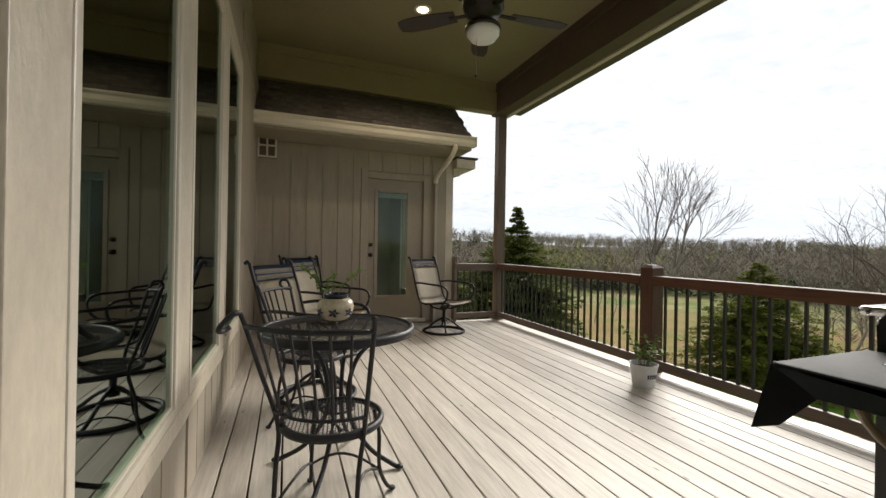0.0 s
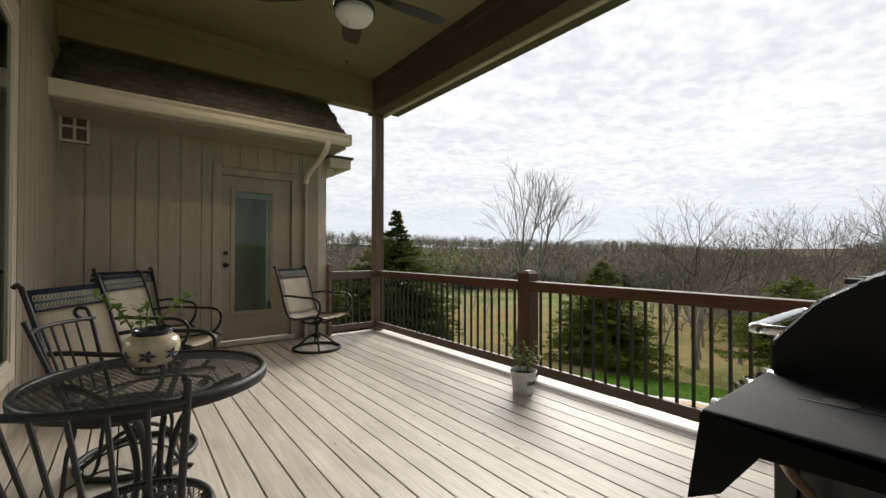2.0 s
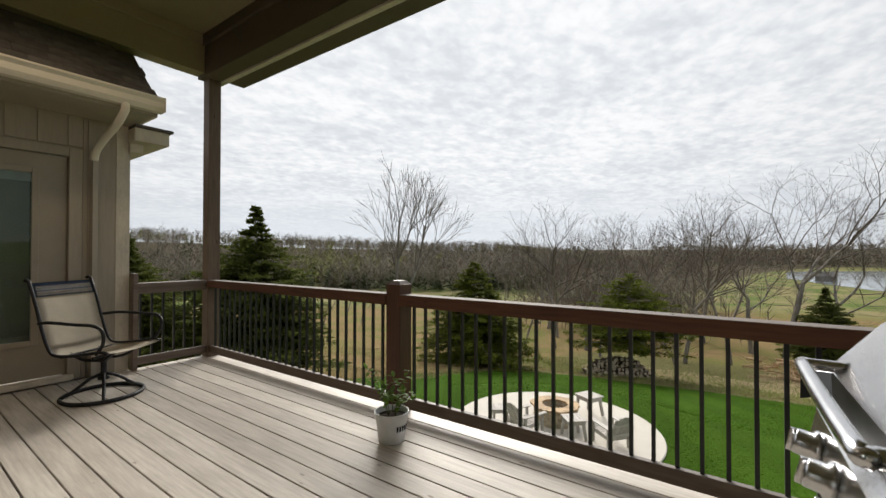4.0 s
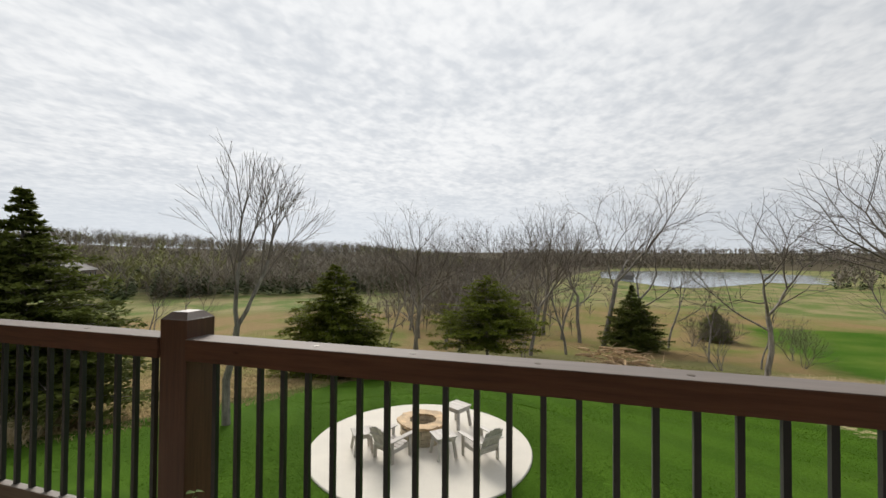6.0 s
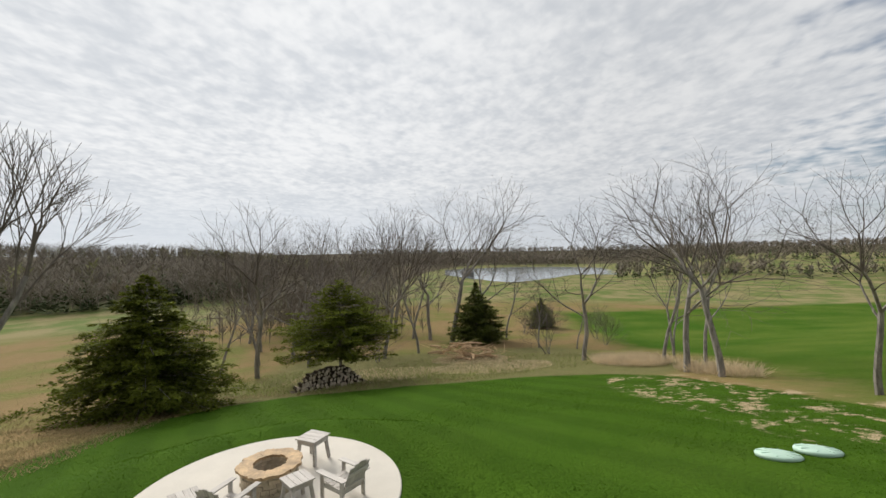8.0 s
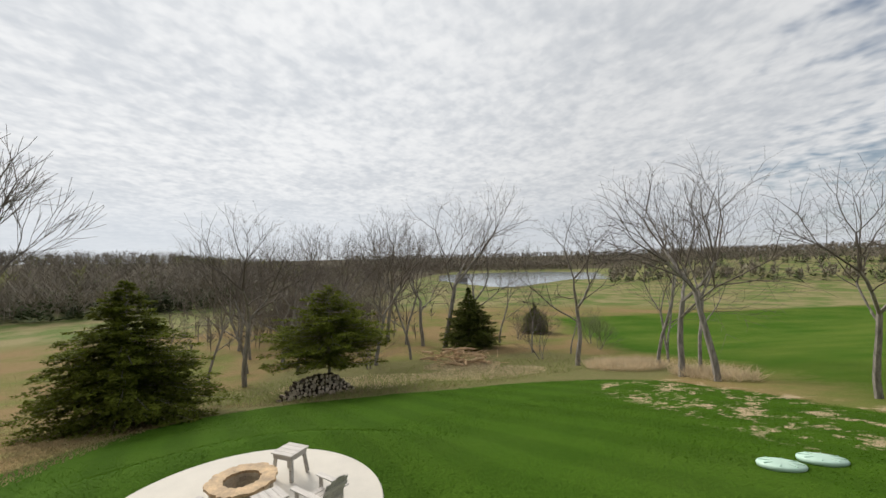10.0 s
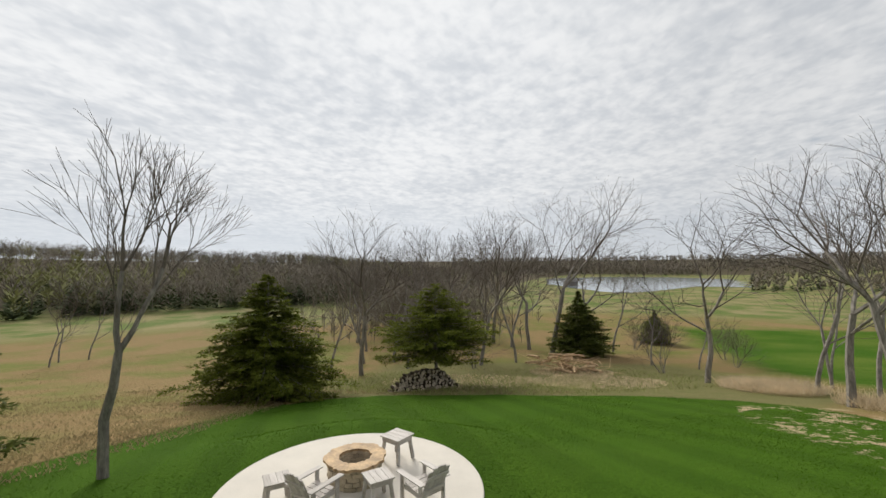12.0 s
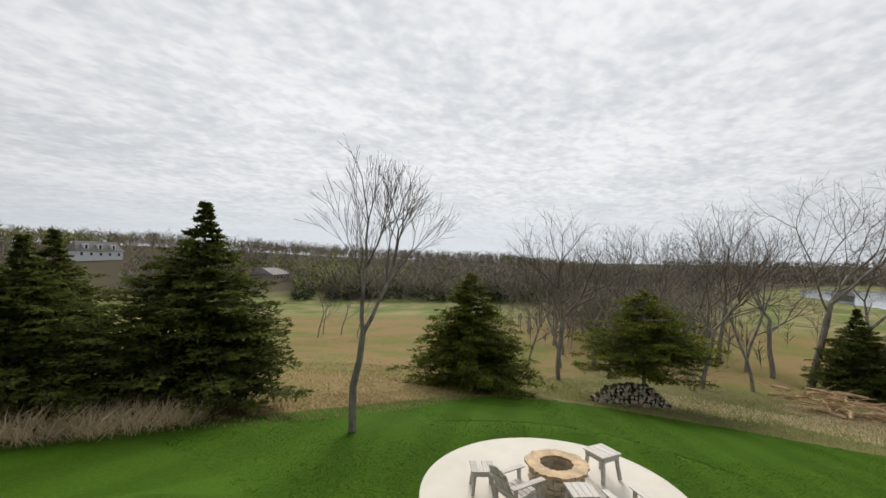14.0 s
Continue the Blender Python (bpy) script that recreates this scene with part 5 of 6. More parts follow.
def bistro_table():
    t = thing("bistro_table", 0.86, 2.28, 0, 20, "round black wrought iron mesh table on curved legs", "table")
    bm = bmesh.new()
    R = 0.375
    lathe(bm, ((R - 0.012, 0.728), (R + 0.008, 0.728), (R + 0.014, 0.715), (R + 0.012, 0.690), (R + 0.002, 0.686), (R - 0.006, 0.700), (R - 0.012, 0.715)), 56, False)
    part("rim", bm, M["iron"], t, "", True)
    bm = bmesh.new()
    wire_mesh(bm, lambda x, y: x * x + y * y < (R - 0.006) ** 2, -R, R, -R, R, 0.014, 0.0030, 0.722)
    tagged(part("mesh_top", bm, M["iron"], t), "black expanded metal mesh", "", "", "stuff")
    for k in range(4):
        bm = bmesh.new()
        a = radians(45 + 90 * k)
        c, s = math.cos(a), math.sin(a)
        tube(bm, spline([(0.30 * c, 0.30 * s, 0.70), (0.20 * c, 0.20 * s, 0.66), (0.10 * c, 0.10 * s, 0.56), (0.055 * c, 0.055 * s, 0.40), (0.07 * c, 0.07 * s, 0.24), (0.17 * c, 0.17 * s, 0.10), (0.28 * c, 0.28 * s, 0.03), (0.33 * c, 0.33 * s, 0.008)], 5), 0.012, 8)
        leg = part("leg", bm, M["iron"], t, "", True)
        bm = bmesh.new()
        bmesh.ops.create_uvsphere(bm, u_segments=10, v_segments=6, radius=0.019, matrix=Matrix.Translation((0.33 * c, 0.33 * s, 0.013)) @ Matrix.Diagonal((1, 1, 0.65, 1)))
        part("foot", bm, M["iron"], leg, "", True)
    bm = bmesh.new()
    tube(bm, circle(0.085, 0.30, 20), 0.007, 6, True)
    part("brace_ring", bm, M["iron"], t, "", True)
    bm = bmesh.new()
    tube(bm, circle(0.20, 0.66, 28), 0.006, 6, True)
    part("brace_ring", bm, M["iron"], t, "", True)


def bistro_chair(x, y, turn, first=None):
    """Seat round, back of upright bars with scrolled ends; faces +x before turning."""
    if first:
        return copy_thing(first, pose(x, y, 0, 0, 0, turn))
    t = thing("bistro_chair", x, y, 0, turn, "black wrought iron chair with mesh seat and scrolled bar back", "chair", "chairs round the bistro table")
    R, H = 0.20, 0.43
    bm = bmesh.new()
    lathe(bm, ((R - 0.012, H + 0.004), (R + 0.006, H + 0.004), (R + 0.012, H - 0.008), (R + 0.008, H - 0.024), (R - 0.004, H - 0.02), (R - 0.012, H - 0.006)), 44, False)
    part("seat_rim", bm, M["iron"], t, "", True)
    bm = bmesh.new()
    wire_mesh(bm, lambda x, y: x * x + y * y < (R - 0.006) ** 2, -R, R, -R, R, 0.015, 0.0022, H)
    tagged(part("seat", bm, M["iron"], t), "black expanded metal mesh", "", "", "stuff")

    def back(u, z):
        """A point of the bowed back: u from -1 to 1 across, z up."""
        lean = (z - H) * 0.30
        wide = 0.175 + 0.07 * max(0, (z - H)) / 0.42
        return Vector((-R * 0.95 - lean + 0.07 * u * u, wide * u, z))

    for u in (-1, 1):
        bm = bmesh.new()
        top = back(u, 0.86)
        curl = [top + Vector((-0.03 - 0.045 * math.sin(a), 0.05 * u * 0 + u * (0.03 - 0.03 * math.cos(a)), 0.015 + 0.035 * math.cos(a) - 0.02)) for a in (0.2, 0.9, 1.7, 2.5, 3.2, 3.9)]
        tube(bm, spline([Vector((-0.21, 0.17 * u, 0.01)), Vector((-0.17, 0.165 * u, 0.10)), Vector((-0.15, 0.165 * u, 0.28)), back(u, H), back(u, 0.65), top] + (curl if u > 0 else [top + Vector((-0.015, 0, 0.03))]), 5), 0.0095, 8)
        part("back_post", bm, M["iron"], t, "scrolled iron post", True)
    for k in range(6):
        u = -0.72 + 1.44 * k / 5
        bm = bmesh.new()
        tube(bm, [back(u, H + 0.06), back(u, 0.62), back(u, 0.83 if k not in (0,) else 0.84)], 0.006, 6)
        part("back_bar", bm, M["iron"], t)
    for z, r in ((H + 0.06, 0.007), (0.835, 0.010)):
        bm = bmesh.new()
        tube(bm, [back(-1 + 0.2 * k, z) for k in range(11)], r, 7)
        part("back_rail", bm, M["iron"], t, "", True)
    for k, (sx, sy) in enumerate(((1, 1), (1, -1))):
        bm = bmesh.new()
        tube(bm, spline([(0.13 * sx, 0.14 * sy, H - 0.02), (0.16, 0.155 * sy, 0.30), (0.155, 0.16 * sy, 0.15), (0.20, 0.18 * sy, 0.05), (0.235, 0.20 * sy, 0.012)], 5), 0.009, 8)
        leg = part("front_leg", bm, M["iron"], t, "", True)
        bm = bmesh.new()
        bmesh.ops.create_uvsphere(bm, u_segments=10, v_segments=6, radius=0.017, matrix=Matrix.Translation((0.238, 0.20 * sy, 0.011)) @ Matrix.Diagonal((1, 1, 0.65, 1)))
        part("foot", bm, M["iron"], leg, "", True)
    for sy in (1, -1):
        bm = bmesh.new()
        bmesh.ops.create_uvsphere(bm, u_segments=10, v_segments=6, radius=0.017, matrix=Matrix.Translation((-0.212, 0.17 * sy, 0.011)) @ Matrix.Diagonal((1, 1, 0.65, 1)))
        part("foot", bm, M["iron"], t, "", True)
        bm = bmesh.new()
        tube(bm, arc((-0.165, 0.166 * sy, 0.13), (0.165, 0.16 * sy, 0.13), (0, -0.03 * sy, 0.06), 8), 0.006, 6)
        part("side_brace", bm, M["iron"], t, "", True)
    bm = bmesh.new()
    tube(bm, arc((0.165, 0.16, 0.13), (0.165, -0.16, 0.13), (-0.02, 0, 0.07), 8), 0.006, 6)
    part("front_brace", bm, M["iron"], t, "", True)
    return t


def sling_chair(x, y, turn, first=None):
    """Swivel rocker, faces +x before turning."""
    if first:
        return copy_thing(first, pose(x, y, 0, 0, 0, turn))
    t = thing("patio_chair", x, y, 0, turn, "beige sling swivel chair with black frame and blue band", "chair", "sling chairs on the deck")
    w = 0.26
    # one sling: seat curving up into the back
    line = spline([(0.30, 0, 0.425), (0.22, 0, 0.435), (0.02, 0, 0.405), (-0.16, 0, 0.40), (-0.23, 0, 0.46), (-0.29, 0, 0.62), (-0.335, 0, 0.78), (-0.362, 0, 0.865)], 4)

    def sheet(pts, wide, name, material, label="", lift=0.004):
        bm = bmesh.new()
        rows = []
        for p in pts:
            rows.append([bm.verts.new((p.x - 0.012 * (1 - (v / 3) ** 2) * (p.z > 0.5), wide * v / 3, p.z - 0.02 * (1 - (v / 3) ** 2) * (p.z <= 0.5))) for v in range(-3, 4)])
        for a, b in zip(rows, rows[1:]):
            for i in range(6):
                bm.faces.new((a[i], a[i + 1], b[i + 1], b[i]))
        bmesh.ops.solidify(bm, geom=bm.faces[:], thickness=lift)
        return part(name, bm, material, t, label, True)

    half = next(i for i, p in enumerate(line) if p.z > 0.45)
    sheet(line[:half + 1], w, "seat", M["sling"], "beige mesh seat sling")
    sheet(line[half:], w, "backrest", M["sling"], "beige mesh back sling")
    a, b = Vector((-0.363, 0, 0.868)), Vector((-0.405, 0, 0.985))
    band = sheet([a, a.lerp(b, 0.5), b], w - 0.006, "top_band", M["band"], "cast band of dark blue scrollwork", 0.012)
    rng = random.Random(3)
    bm = bmesh.new()
    for k in range(20):
        u = -0.225 + 0.45 * k / 19
        for f in (0.25, 0.62):
            c = a.lerp(b, f)
            ring = [(c.x + 0.006 + 0.012 * math.sin(q) * -0.3, u + 0.0085 * math.cos(q), c.z + 0.016 * math.sin(q)) for q in [6.2832 * i / 9 for i in range(9)]]
            tube(bm, ring, 0.0018, 4, True)
    part("scrollwork", bm, M["sling"], band, "pale scroll pattern")
    for s in (1, -1):
        bm = bmesh.new()
        rail = [Vector((p.x, s * (w + 0.006), p.z)) for p in line] + [Vector((-0.41, s * (w + 0.006), 1.0)), Vector((-0.432, s * (w + 0.004), 1.015)), Vector((-0.45, s * (w + 0.002), 1.0))]
        tube(bm, rail, 0.013, 8)
        part("side_rail", bm, M["iron"], t, "", True)
        bm = bmesh.new()
        tube(bm, spline([(-0.30, s * (w + 0.02), 0.66), (-0.16, s * (w + 0.055), 0.675), (0.06, s * (w + 0.065), 0.665), (0.22, s * (w + 0.055), 0.655), (0.285, s * (w + 0.04), 0.60), (0.27, s * (w + 0.025), 0.50), (0.20, s * (w + 0.01), 0.42)], 5), 0.013, 8)
        part("armrest", bm, M["iron"], t, "", True)
    for x0 in (-0.12, 0.16):
        bm = bmesh.new()
        tube(bm, [(x0, -w, 0.385), (x0, w, 0.385)], 0.011, 7)
        part("cross_bar", bm, M["iron"], t)
    for s in (1, -1):
        bm = bmesh.new()
        tube(bm, spline([(-0.18, 0.13 * s, 0.385), (-0.10, 0.10 * s, 0.33), (0.0, 0.07 * s, 0.315), (0.10, 0.10 * s, 0.33), (0.19, 0.13 * s, 0.39)], 4), 0.012, 7)
        part("rocker_spring", bm, M["iron"], t, "", True)
    bm = bmesh.new()
    lathe(bm, ((0.055, 0.335), (0.06, 0.32), (0.03, 0.30), (0.022, 0.28), (0.022, 0.17), (0.04, 0.16), (0.04, 0.14), (0.001, 0.14)), 20)
    part("swivel_column", bm, M["iron"], t, "", True)
    for k in range(4):
        c, s = math.cos(radians(45 + 90 * k)), math.sin(radians(45 + 90 * k))
        bm = bmesh.new()
        tube(bm, spline([(0.015 * c, 0.015 * s, 0.19), (0.10 * c, 0.10 * s, 0.15), (0.20 * c, 0.20 * s, 0.07), (0.275 * c, 0.275 * s, 0.025)], 4), 0.013, 7)
        part("base_leg", bm, M["iron"], t, "", True)
    bm = bmesh.new()
    tube(bm, circle(0.28, 0.017, 36), 0.0165, 8, True)
    part("base_ring", bm, M["iron"], t, "", True)
    return t


bistro_table()
chair_one = bistro_chair(0.79, 1.86, 62)
bistro_chair(0.77, 2.94, -20, chair_one)
sling_one = sling_chair(2.64, 5.36, -60)
for x, y, turn in ((0.84, 3.36, -32), (1.08, 4.62, -32), (0.95, 5.45, -62)):
    sling_chair(x, y, turn, sling_one)


def leafy(t, base, sprigs, material, leaf, seed, tall):
    """Stems with pointed leaves, rising from base."""
    rng = random.Random(seed)
    random.seed(seed)
    for k in range(sprigs):
        a = rng.uniform(0, 6.2832)
        lean = rng.uniform(0.25, 0.9)
        h = tall * rng.uniform(0.55, 1.1)
        p0 = Vector(base) + Vector((math.cos(a), math.sin(a), 0)) * 0.03
        p1 = p0 + Vector((math.cos(a) * lean * h * 0.45, math.sin(a) * lean * h * 0.45, h * 0.65))
        p2 = p0 + Vector((math.cos(a) * lean * h, math.sin(a) * lean * h, h))
        line = spline([p0, p1, p2], 5)
        bm = bmesh.new()
        tube(bm, line, 0.0032, 5, taper=0.0014)
        stem = part("stem", bm, M["stem"], t)
        bm = bmesh.new()
        for p in line[3:]:
            for _ in range(2):
                d = Vector((rng.gauss(0, 1), rng.gauss(0, 1), rng.gauss(0.1, 0.5))).normalized()
                side = d.cross(Vector((0, 0, 1))).normalized() * leaf * 0.30
                ln = leaf * rng.uniform(0.6, 1.15)
                up = Vector((0, 0, 0.12 * ln))
                v = [bm.verts.new(q) for q in (p, p + d * ln * 0.35 + side + up, p + d * ln * 0.75 + side * 0.7 + up, p + d * ln, p + d * ln * 0.75 - side * 0.7 + up, p + d * ln * 0.35 - side + up)]
                bm.faces.new(v)
        part("leaves", bm, material, stem)


def ceramic_pot():
    t = thing("ceramic_pot", 0.86, 2.44, 0.729, 0, "cream ceramic pot with dark blue floral glaze and trailing plant", "plant pot")
    t.scale = (0.88, 0.88, 0.88)
    bm = bmesh.new()
    lathe(bm, ((0.055, 0), (0.075, 0.006), (0.103, 0.045), (0.112, 0.085), (0.104, 0.118), (0.078, 0.138)), 36)
    part("body", bm, M["ceramic"], t, "cream glazed body", True)
    bm = bmesh.new()
    lathe(bm, ((0.078, 0.138), (0.080, 0.152), (0.086, 0.162), (0.078, 0.164), (0.070, 0.150), (0.066, 0.136), (0.001, 0.136)), 36)
    part("neck", bm, M["cobalt"], t, "dark glazed rim", True)
    rng = random.Random(2)
    for k in range(7):
        bm = bmesh.new()
        a0 = 6.2832 * k / 7
        for j in range(5):
            b = 6.2832 * j / 5
            v = []
            for q in (-0.5, 0.0, 0.5):
                rr = 0.040 if q == 0 else 0.020
                da, dz = rr * math.cos(b + q) / 0.11, rr * math.sin(b + q) * 0.8
                z = 0.055 + dz
                rad = 0.1135 if 0.04 < z < 0.11 else 0.100
                rad = 0.0765 + (0.1145 - 0.0765) * math.sin(max(0, min(1, (z + 0.02) / 0.15)) * math.pi) ** 0.55
                v.append(bm.verts.new((rad * math.cos(a0 + da), rad * math.sin(a0 + da), z)))
            c = bm.verts.new((0.1135 * math.cos(a0), 0.1135 * math.sin(a0), 0.055))
            bm.faces.new((c, *v))
        part("flower_glaze", bm, M["cobalt"], t)
    leafy(t, (-0.03, 0.0, 0.13), 5, M["leaf"], 0.042, 12, 0.19)


def bucket_plant():
    t = thing("bucket_planter", 3.45, 2.74, 0, 30, "white metal bucket with a small green leafy plant", "planter")
    t.scale = (0.88, 0.88, 0.88)
    bm = bmesh.new()
    lathe(bm, ((0.092, 0.0), (0.096, 0.004), (0.112, 0.12), (0.124, 0.205), (0.131, 0.208), (0.131, 0.218), (0.124, 0.220), (0.116, 0.212), (0.114, 0.175)), 40)
    part("bucket", bm, M["white"], t, "white enamelled bucket", True)
    bm = bmesh.new()
    lathe(bm, ((0.114, 0.178), (0.06, 0.186), (0.001, 0.19)), 28)
    part("potting_soil", bm, M["soil"], t, "", True)
    # plain bars where lettering shows
    for a0 in (-150, 10):
        for k in range(5):
            bm = bmesh.new()
            r, z0, z1 = 0.1165, 0.095, 0.135
            a = radians(a0 + k * 11)
            v = [bm.verts.new(((r + (z - 0.12) * 0.13) * math.cos(a + d), (r + (z - 0.12) * 0.13) * math.sin(a + d), z)) for d, z in ((0, z0), (0.12, z0), (0.12, z1), (0, z1))]
            bm.faces.new(v)
            bmesh.ops.solidify(bm, geom=bm.faces[:], thickness=-0.0015)
            part("lettering_bar", bm, M["cobalt"], t, "dark blue lettering mark")
    bm = bmesh.new()
    tube(bm, spline([(0.128, 0, 0.20), (0.15, 0.03, 0.15), (0.14, 0.08, 0.11), (0.10, 0.10, 0.10), (0.085, 0.105, 0.20)], 4), 0.003, 5)
    part("handle", bm, M["chrome"], t, "", True)
    leafy(t, (0, 0, 0.17), 7, M["leaf"], 0.06, 31, 0.34)


ceramic_pot()
bucket_plant()


def gas_grill():
    t = thing("gas_grill", 2.05, 0.18, 0, 0, "black gas grill with side shelves, chrome knobs and handle", "grill")
    W, D = 0.72, 0.54
    # cart
    for x in (0.0, W - 0.045):
        for y in (0.02, D - 0.06):
            part("leg", boxes((x, x + 0.045, y, y + 0.045, 0.06, 0.80), bevel=0.006), M["black"], t)
    part("cart_side", boxes((0.012, 0.026, 0.066, D - 0.062, 0.12, 0.72), bevel=0.003), M["black"], t)
    part("cart_side", boxes((W - 0.026, W - 0.012, 0.066, D - 0.062, 0.12, 0.72), bevel=0.003), M["black"], t)
    part("cart_back", boxes((0.046, W - 0.046, 0.03, 0.042, 0.12, 0.72)), M["black"], t)
    part("bottom_shelf", boxes((0.0, W, 0.02, D - 0.015, 0.085, 0.118), bevel=0.005), M["black"], t)
    for k, x in enumerate((0.05, W / 2 + 0.003)):
        d = part("cart_door", boxes((x, x + W / 2 - 0.055, D - 0.035, D - 0.015, 0.13, 0.70), bevel=0.006), M["grillblack"], t)
        hx = x + (W / 2 - 0.09 if k == 0 else 0.03)
        bm = bmesh.new()
        tube(bm, [(hx, D - 0.015, 0.40), (hx, D + 0.015, 0.41), (hx, D + 0.015, 0.59), (hx, D - 0.015, 0.60)], 0.007, 8)
        part("door_handle", bm, M["chrome"], d, "chrome handle", True)
    for x in (0.03, W - 0.03):
        for y in (0.05, D - 0.05):
            bm = bmesh.new()
            lathe(bm, ((0.034, -0.014), (0.038, -0.008), (0.038, 0.008), (0.034, 0.014)), 18)
            bmesh.ops.transform(bm, matrix=pose(x, y, 0.038, 0, 90), verts=bm.verts)
            part("caster", bm, M["cap"], t, "", True)
    # firebox and control panel
    part("firebox", boxes((-0.005, W + 0.005, 0.0, D - 0.03, 0.72, 0.865), bevel=0.01), M["grillblack"], t)
    bm = bmesh.new()
    prof = [(D - 0.03, 0.73), (D + 0.035, 0.735), (D + 0.012, 0.85), (D - 0.03, 0.865)]
    ends = [[bm.verts.new((x, *p)) for p in prof] for x in (-0.005, W + 0.005)]
    bm.faces.new(ends[0][::-1])
    bm.faces.new(ends[1])
    for k in range(4):
        bm.faces.new((ends[0][k], ends[0][(k + 1) % 4], ends[1][(k + 1) % 4], ends[1][k]))
    panel = part("control_panel", bm, M["chrome"], t, "brushed stainless control panel")
    for k in range(4):
        bm = bmesh.new()
        lathe(bm, ((0.037, 0.0), (0.037, 0.010), (0.029, 0.014), (0.028, 0.040), (0.024, 0.045), (0.001, 0.045)), 24)
        box(bm, -0.006, 0.006, -0.026, 0.026, 0.04, 0.054, 0.002)
        bmesh.ops.transform(bm, matrix=pose(0.11 + 0.166 * k, D + 0.024, 0.793, -78), verts=bm.verts)
        part("knob", bm, M["chrome"], panel, "chrome control knob", True)
    # hood: sloped front, flat top
    bm = bmesh.new()
    prof = [(0.0, 0.870), (D - 0.015, 0.870), (D - 0.012, 0.955), (D - 0.10, 1.065), (D - 0.20, 1.135), (D - 0.26, 1.15), (0.10, 1.15), (0.03, 1.11), (0.0, 1.02)]
    ends = [[bm.verts.new((x, *p)) for p in prof] for x in (0.0, W)]
    bm.faces.new(ends[0][::-1])
    bm.faces.new(ends[1])
    n = len(prof)
    for k in range(n):
        bm.faces.new((ends[0][k], ends[0][(k + 1) % n], ends[1][(k + 1) % n], ends[1][k]))
    bmesh.ops.bevel(bm, geom=bm.edges[:], offset=0.008, segments=2, affect="EDGES")
    lid = part("lid", bm, M["grillblack"], t, "black enamelled hood with sloped front")
    bm = bmesh.new()
    strip = [(D - 0.006, 0.957), (D - 0.095, 1.069), (D - 0.197, 1.140)]
    rows = [[bm.verts.new((x, *p)) for p in strip] for x in (0.02, W - 0.02)]
    for k in range(2):
        bm.faces.new((rows[0][k], rows[0][k + 1], rows[1][k + 1], rows[1][k]))
    bmesh.ops.solidify(bm, geom=bm.faces[:], thickness=0.004)
    part("lid_front", bm, M["chrome"], lid, "grey stainless lid front")
    for x in (0.14, 0.30):
        part("lid_vent", boxes((x, x + 0.07, D - 0.155, D - 0.125, 1.105, 1.118), bevel=0.002), M["cap"], lid)
    bm = bmesh.new()
    tube(bm, spline([(0.10, D - 0.03, 0.975), (0.10, D + 0.035, 0.975), (0.13, D + 0.05, 0.975), (W - 0.13, D + 0.05, 0.975), (W - 0.10, D + 0.035, 0.975), (W - 0.10, D - 0.03, 0.975)], 4), 0.014, 10)
    part("lid_handle", bm, M["chrome"], lid, "chrome bar handle", True)
    # side shelves with drop ends
    for side, x0, x1 in ((-1, -0.40, -0.008), (1, W + 0.008, W + 0.40)):
        sh = part("side_shelf", boxes((x0, x1, 0.03, D, 0.862, 0.882), bevel=0.006), M["grillshelf"], t, "dusty black steel side shelf")
        part("shelf_lip", boxes((x0, x1, D - 0.004, D + 0.004, 0.835, 0.875), bevel=0.003), M["grillshelf"], sh)
        part("shelf_lip", boxes((x0, x1, 0.026, 0.034, 0.838, 0.875), bevel=0.003), M["grillshelf"], sh)
        xe = x0 if side < 0 else x1
        bm = bmesh.new()
        v = [bm.verts.new(p) for p in ((xe, 0.03, 0.876), (xe, D, 0.876), (xe + 0.075 * side, D - 0.005, 0.742), (xe + 0.055 * side, D - 0.05, 0.762), (xe + 0.012 * side, D - 0.095, 0.828), (xe, 0.03, 0.842))]
        bm.faces.new(v)
        bmesh.ops.solidify(bm, geom=bm.faces[:], thickness=0.010)
        part("shelf_end", bm, M["grillblack"], sh)
        xs = x0 + 0.22 if side < 0 else x0 + 0.10
        # slot and hole are black pieces laid on top, dark like shaded openings
        part("burner_slot", boxes((xs, xs + 0.006, 0.16, D - 0.10, 0.8815, 0.8835)), M["cap"], sh)
        bm = bmesh.new()
        lathe(bm, ((0.028, 0.0), (0.028, 0.0022), (0.001, 0.0022)), 20)
        bmesh.ops.transform(bm, matrix=pose(xs + 0.03, D - 0.16, 0.8816), verts=bm.verts)
        part("finger_hole", bm, M["cap"], sh)
    bm = bmesh.new()
    tube(bm, spline([(-0.05, 0.34, 0.83), (-0.14, 0.42, 0.80), (-0.26, 0.44, 0.80), (-0.16, 0.46, 0.72), (-0.04, 0.44, 0.62), (0.0, 0.40, 0.50)], 5), 0.011, 8)
    part("gas_hose", bm, M["hose"], t, "rubber gas hose with brass fitting", True)
    bm = bmesh.new()
    lathe(bm, ((0.016, 0), (0.020, 0.01), (0.020, 0.04), (0.013, 0.05)), 10)
    bmesh.ops.transform(bm, matrix=pose(-0.22, 0.445, 0.79, 0, 90), verts=bm.verts)
    part("gas_valve", bm, M["hose"], t, "", True)
    bm = bmesh.new()
    lathe(bm, ((0.030, 0), (0.030, 0.012), (0.024, 0.016), (0.022, 0.045), (0.001, 0.048)), 20)
    bmesh.ops.transform(bm, matrix=pose(-0.20, D + 0.004, 0.825, -90), verts=bm.verts)
    part("knob", bm, M["chrome"], t, "chrome side burner knob", True)


gas_grill()


# ---- patio, fire pit and its seats ----
PX, PY, PZ = PATIO


